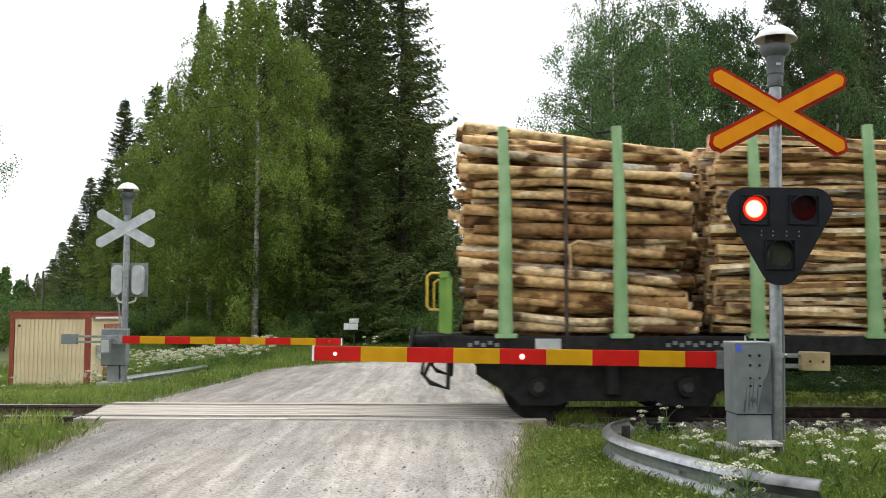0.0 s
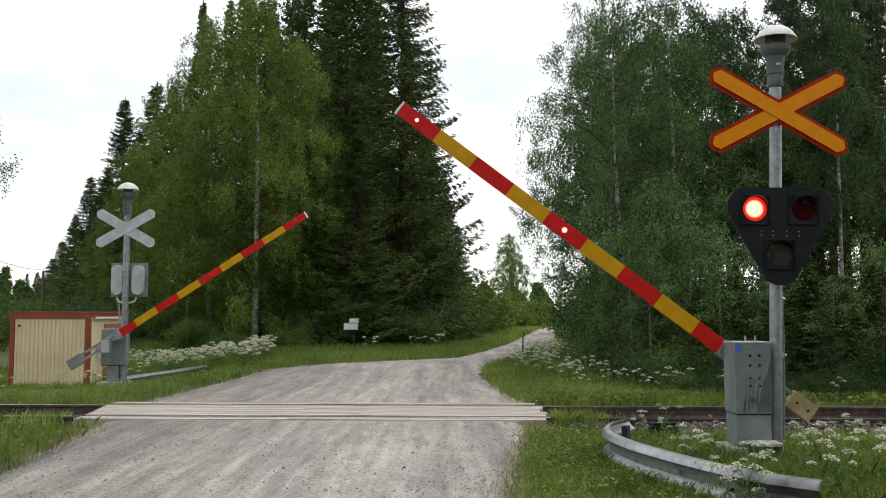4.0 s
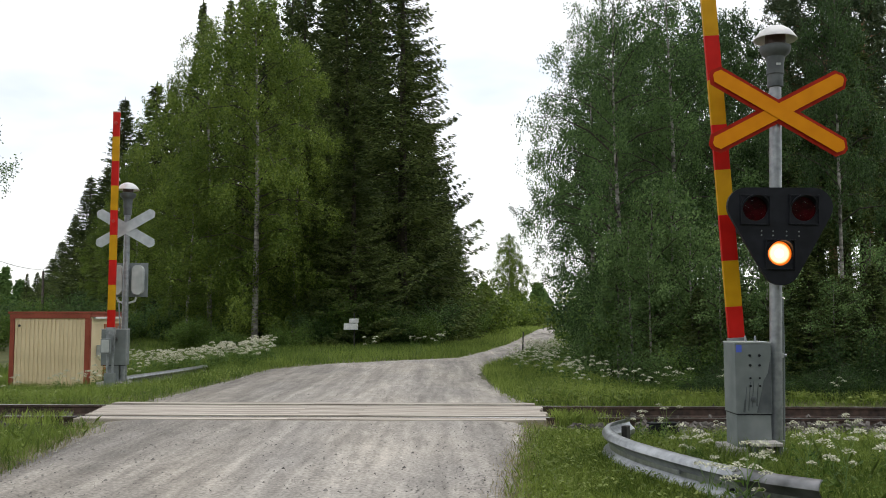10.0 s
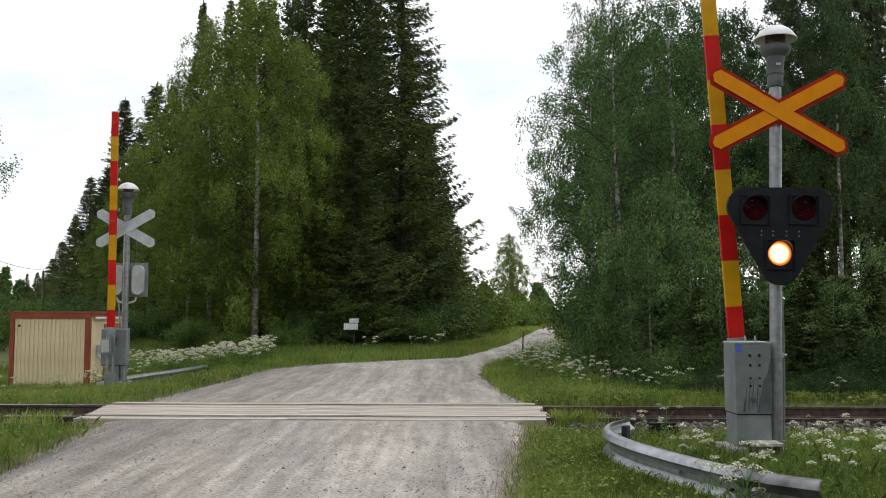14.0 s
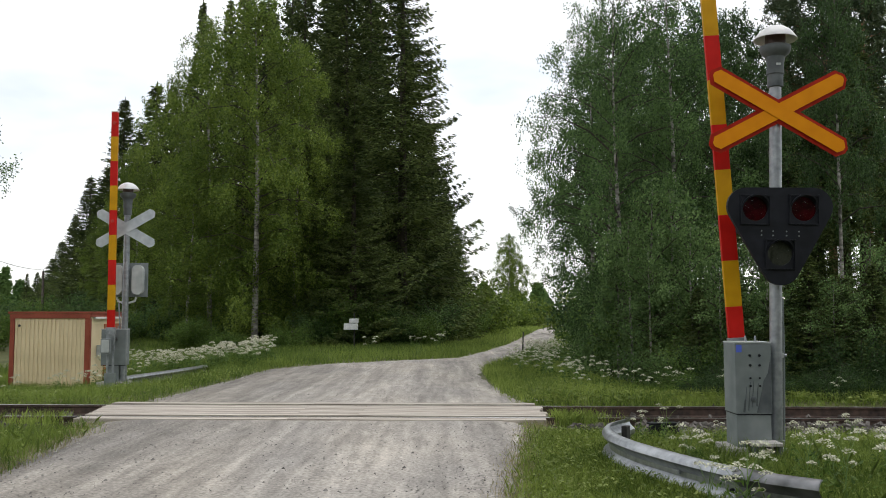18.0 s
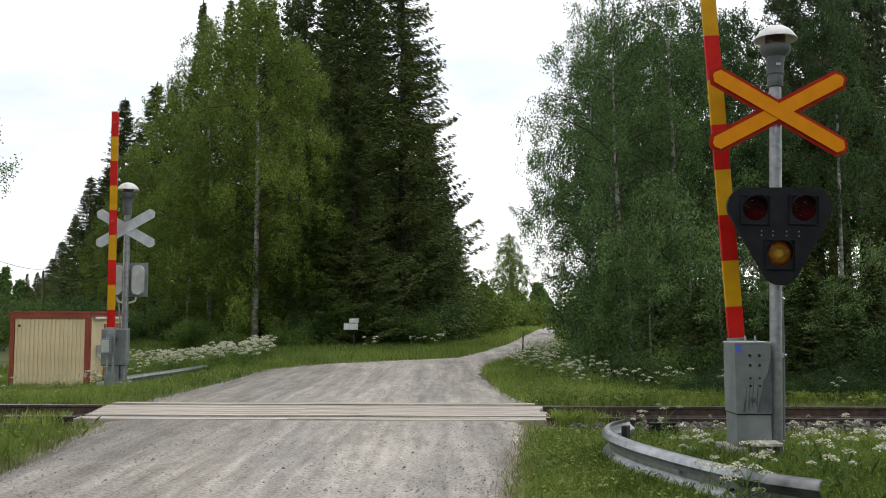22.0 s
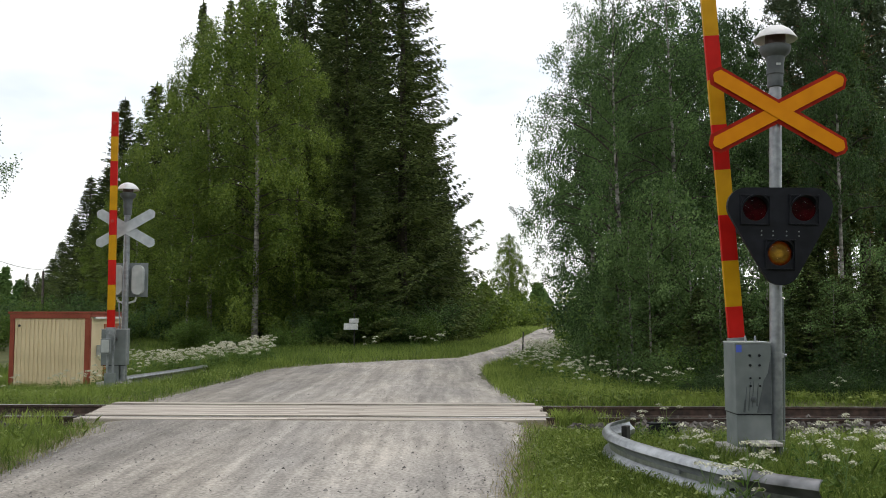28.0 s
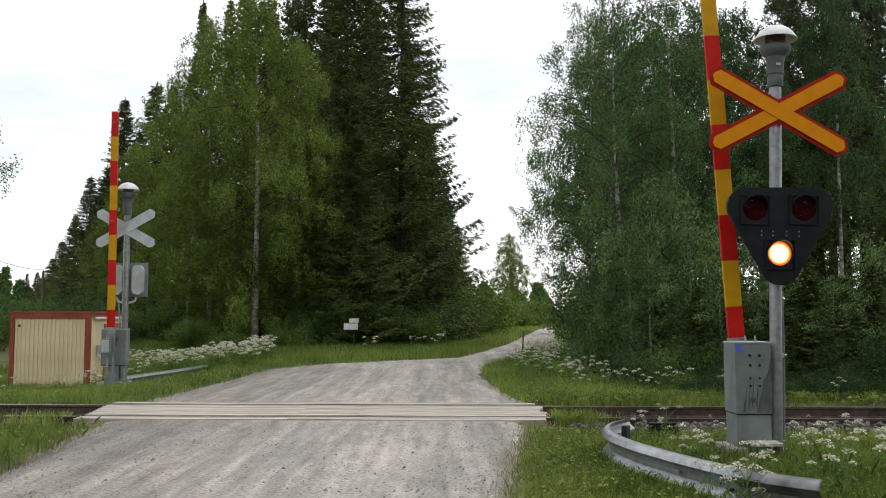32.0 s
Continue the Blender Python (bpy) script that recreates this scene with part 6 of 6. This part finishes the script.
def marker_post():
    p = thing("marker_post", pose(3.0, 33.2, 0), "thin dark marker post beside the road", "post")
    part("post", rod((0, 0, -0.1), (0.03, 0, 0.75), 0.03, 0.025), M_DARK_STEEL, p)


marker_post()


def road_pebbles():
    rng = np.random.default_rng(9)
    cs = []
    while len(cs) < 5200:
        y = 6.4 + 22 * rng.random() ** 1.6
        a, b = edge_at(L_EDGE, y), edge_at(R_EDGE, y)
        s = rng.random()
        if rng.random() < 0.42:
            s = rng.choice([rng.normal(0.96, 0.06), rng.normal(0.03, 0.06)])
        x = a + (b - a) * s
        if abs(y - 13.16 + 0.028 * x) > 1.45:
            cs.append((x, y, 0.004))
    bm_v, bm_f = [], []
    for x, y, z in cs:
        r = rng.uniform(0.005, 0.012) * (2.0 if rng.random() < 0.03 else 1)
        k = len(bm_v)
        bm_v += [(x + r, y, z), (x, y + r * 0.8, z), (x - r, y, z), (x, y - r * 0.8, z), (x + r * 0.2, y, z + r * 0.9)]
        bm_f += [(k, k + 1, k + 4), (k + 1, k + 2, k + 4), (k + 2, k + 3, k + 4), (k + 3, k, k + 4)]
    me = bpy.data.meshes.new("road_pebbles")
    me.from_pydata(bm_v, [], bm_f)
    me.materials.append(M_PEBBLE)
    tagged(new("road_pebbles", me), "loose grey pebbles on the gravel", "pebbles", kind="stuff")


road_pebbles()


# ---- a moth that crosses the view ----
def moth():
    m = thing("moth", pose(2.6, -0.9, 0.0), "pale moth in flight", "moth")
    body = bmesh.new()
    bmesh.ops.create_uvsphere(body, u_segments=10, v_segments=8, radius=0.5, matrix=Matrix.Diagonal((0.026, 0.007, 0.007, 1)))
    part("body", body, M_WING, m)
    for s in (-1, 1):
        part("wing", plate([(0.010, 0.0), (0.014, 0.016 * s), (0.002, 0.024 * s), (-0.012, 0.018 * s), (-0.010, 0.0)], 0.0006), M_WING, m, m=pose(0, 0.001 * s, 0.002, 9 * s))
    return m


moth_thing = moth()


# ---- what moves ----
def motions():
    # the train leaves along the track
    start = TRACK @ pose(-0.02, 0, 0)
    along = TRACK.to_3x3() @ Vector((1, 0, 0))
    walk(wagon, [(t, Matrix.Translation(along * 14.3 * t) @ start) for t in (0, 8, 16, 24, 32)])

    # the moth rests out of view, crosses once and is gone
    away, gone = pose(2.6, -0.9, 0.0, 0, 0, 160), pose(-1.6, -0.9, 0.02, 0, 0, 170)
    walk(moth_thing, [(0, away), (16.6, away), (16.93, pose(0.62, 1.05, 1.80, 0, 0, 172)), (17.0, pose(0.325, 1.12, 1.775, 0, 0, 175)), (17.07, pose(0.06, 1.05, 1.95, 0, 0, 178)), (17.5, gone), (32.0, gone)])

    # the arms rise; +y turn lifts an arm that points to -x
    z0 = 0.93
    near = ((0, 0.9), (1.1, 0.9), (1.3, 4.4), (1.5, 7.2), (2.0, 13.4), (2.5, 19.2), (3.0, 25.7), (3.5, 31.4), (5.5, 55.0), (6.0, 61.2), (6.5, 66.9), (7.0, 72.2), (7.5, 78.0), (8.0, 83.2), (8.4, 85.9), (9.0, 86.6), (32.0, 86.6))
    far = ((0, -0.6), (1.15, -0.6), (1.5, 4.4), (2.0, 10.6), (2.5, 16.0), (3.0, 22.3), (3.5, 27.8), (5.5, 48.7), (6.0, 54.2), (6.5, 58.8), (7.0, 63.9), (7.5, 68.4), (8.0, 73.7), (8.5, 78.3), (9.0, 83.0), (9.5, 88.6), (10.0, 90.0), (10.5, 90.4), (32.0, 90.4))
    walk(near_arm, [(t, pose(0, 0, z0, 0, a, 0)) for t, a in near])
    walk(far_arm, [(t, pose(0, 0, z0, 0, a, 0)) for t, a in far])

    # lamps: an added shutter imitates switching, before the lamp when dark, behind when lit
    def blink(ob, spans, shut, opened):
        rows = [(0.0, opened if spans and spans[0][0] <= 0 else shut)]
        for a, b in spans:
            if a > 0:
                rows += [(a - 0.034, shut), (a, opened)]
            if b < 32:
                rows += [(b, opened), (b + 0.034, shut)]
        rows.append((32.0, opened if spans and spans[-1][1] >= 32 else shut))
        walk(ob, rows)

    left = ((0, 0.34), (0.70, 1.17), (1.95, 2.66), (3.36, 4.12), (4.88, 5.64), (6.40, 6.54))
    right = ((0.34, 0.72), (1.17, 1.97), (2.66, 3.40), (4.12, 4.88), (5.64, 6.40))
    amber = [(6.57, 7.06), (7.86, 8.62), (9.35, 10.05), (10.8, 11.55)] + [(12.30 + 1.4935 * k, 12.97 + 1.4935 * k) for k in range(13)] + [(12.30 + 1.4935 * 13, 32.0)]
    for (sh, x, z), spans in zip(shutters[:2], (left, right)):
        blink(sh, spans, pose(x, -0.124, z, 90), pose(x, -0.100, z, 90))
    (sh, x, z), (first, _, _), (second, _, _) = shutters[2:5]
    # two added filters imitate the amber lamp's fade before it goes dark
    blink(sh, [(a, min(32, b + 0.13)) for a, b in amber], pose(x, -0.124, z, 90), pose(x, -0.100, z, 90))
    blink(first, [(b + 0.05, b + 0.25) for a, b in amber if b < 31.9], pose(x, -0.09, z, 90), pose(x, -0.1205, z, 90))
    blink(second, [(b + 0.08, b + 0.25) for a, b in amber if b < 31.9], pose(x, -0.086, z, 90), pose(x, -0.1225, z, 90))
    for lamps, spans in ((near_lamps, left[:5]), (far_lamps, right)):
        for cover, x, y, face in lamps:
            blink(cover, spans, pose(x, y + face * 0.008, 0, -90 * face), pose(x, y - face * 0.02, 0, -90 * face))


motions()
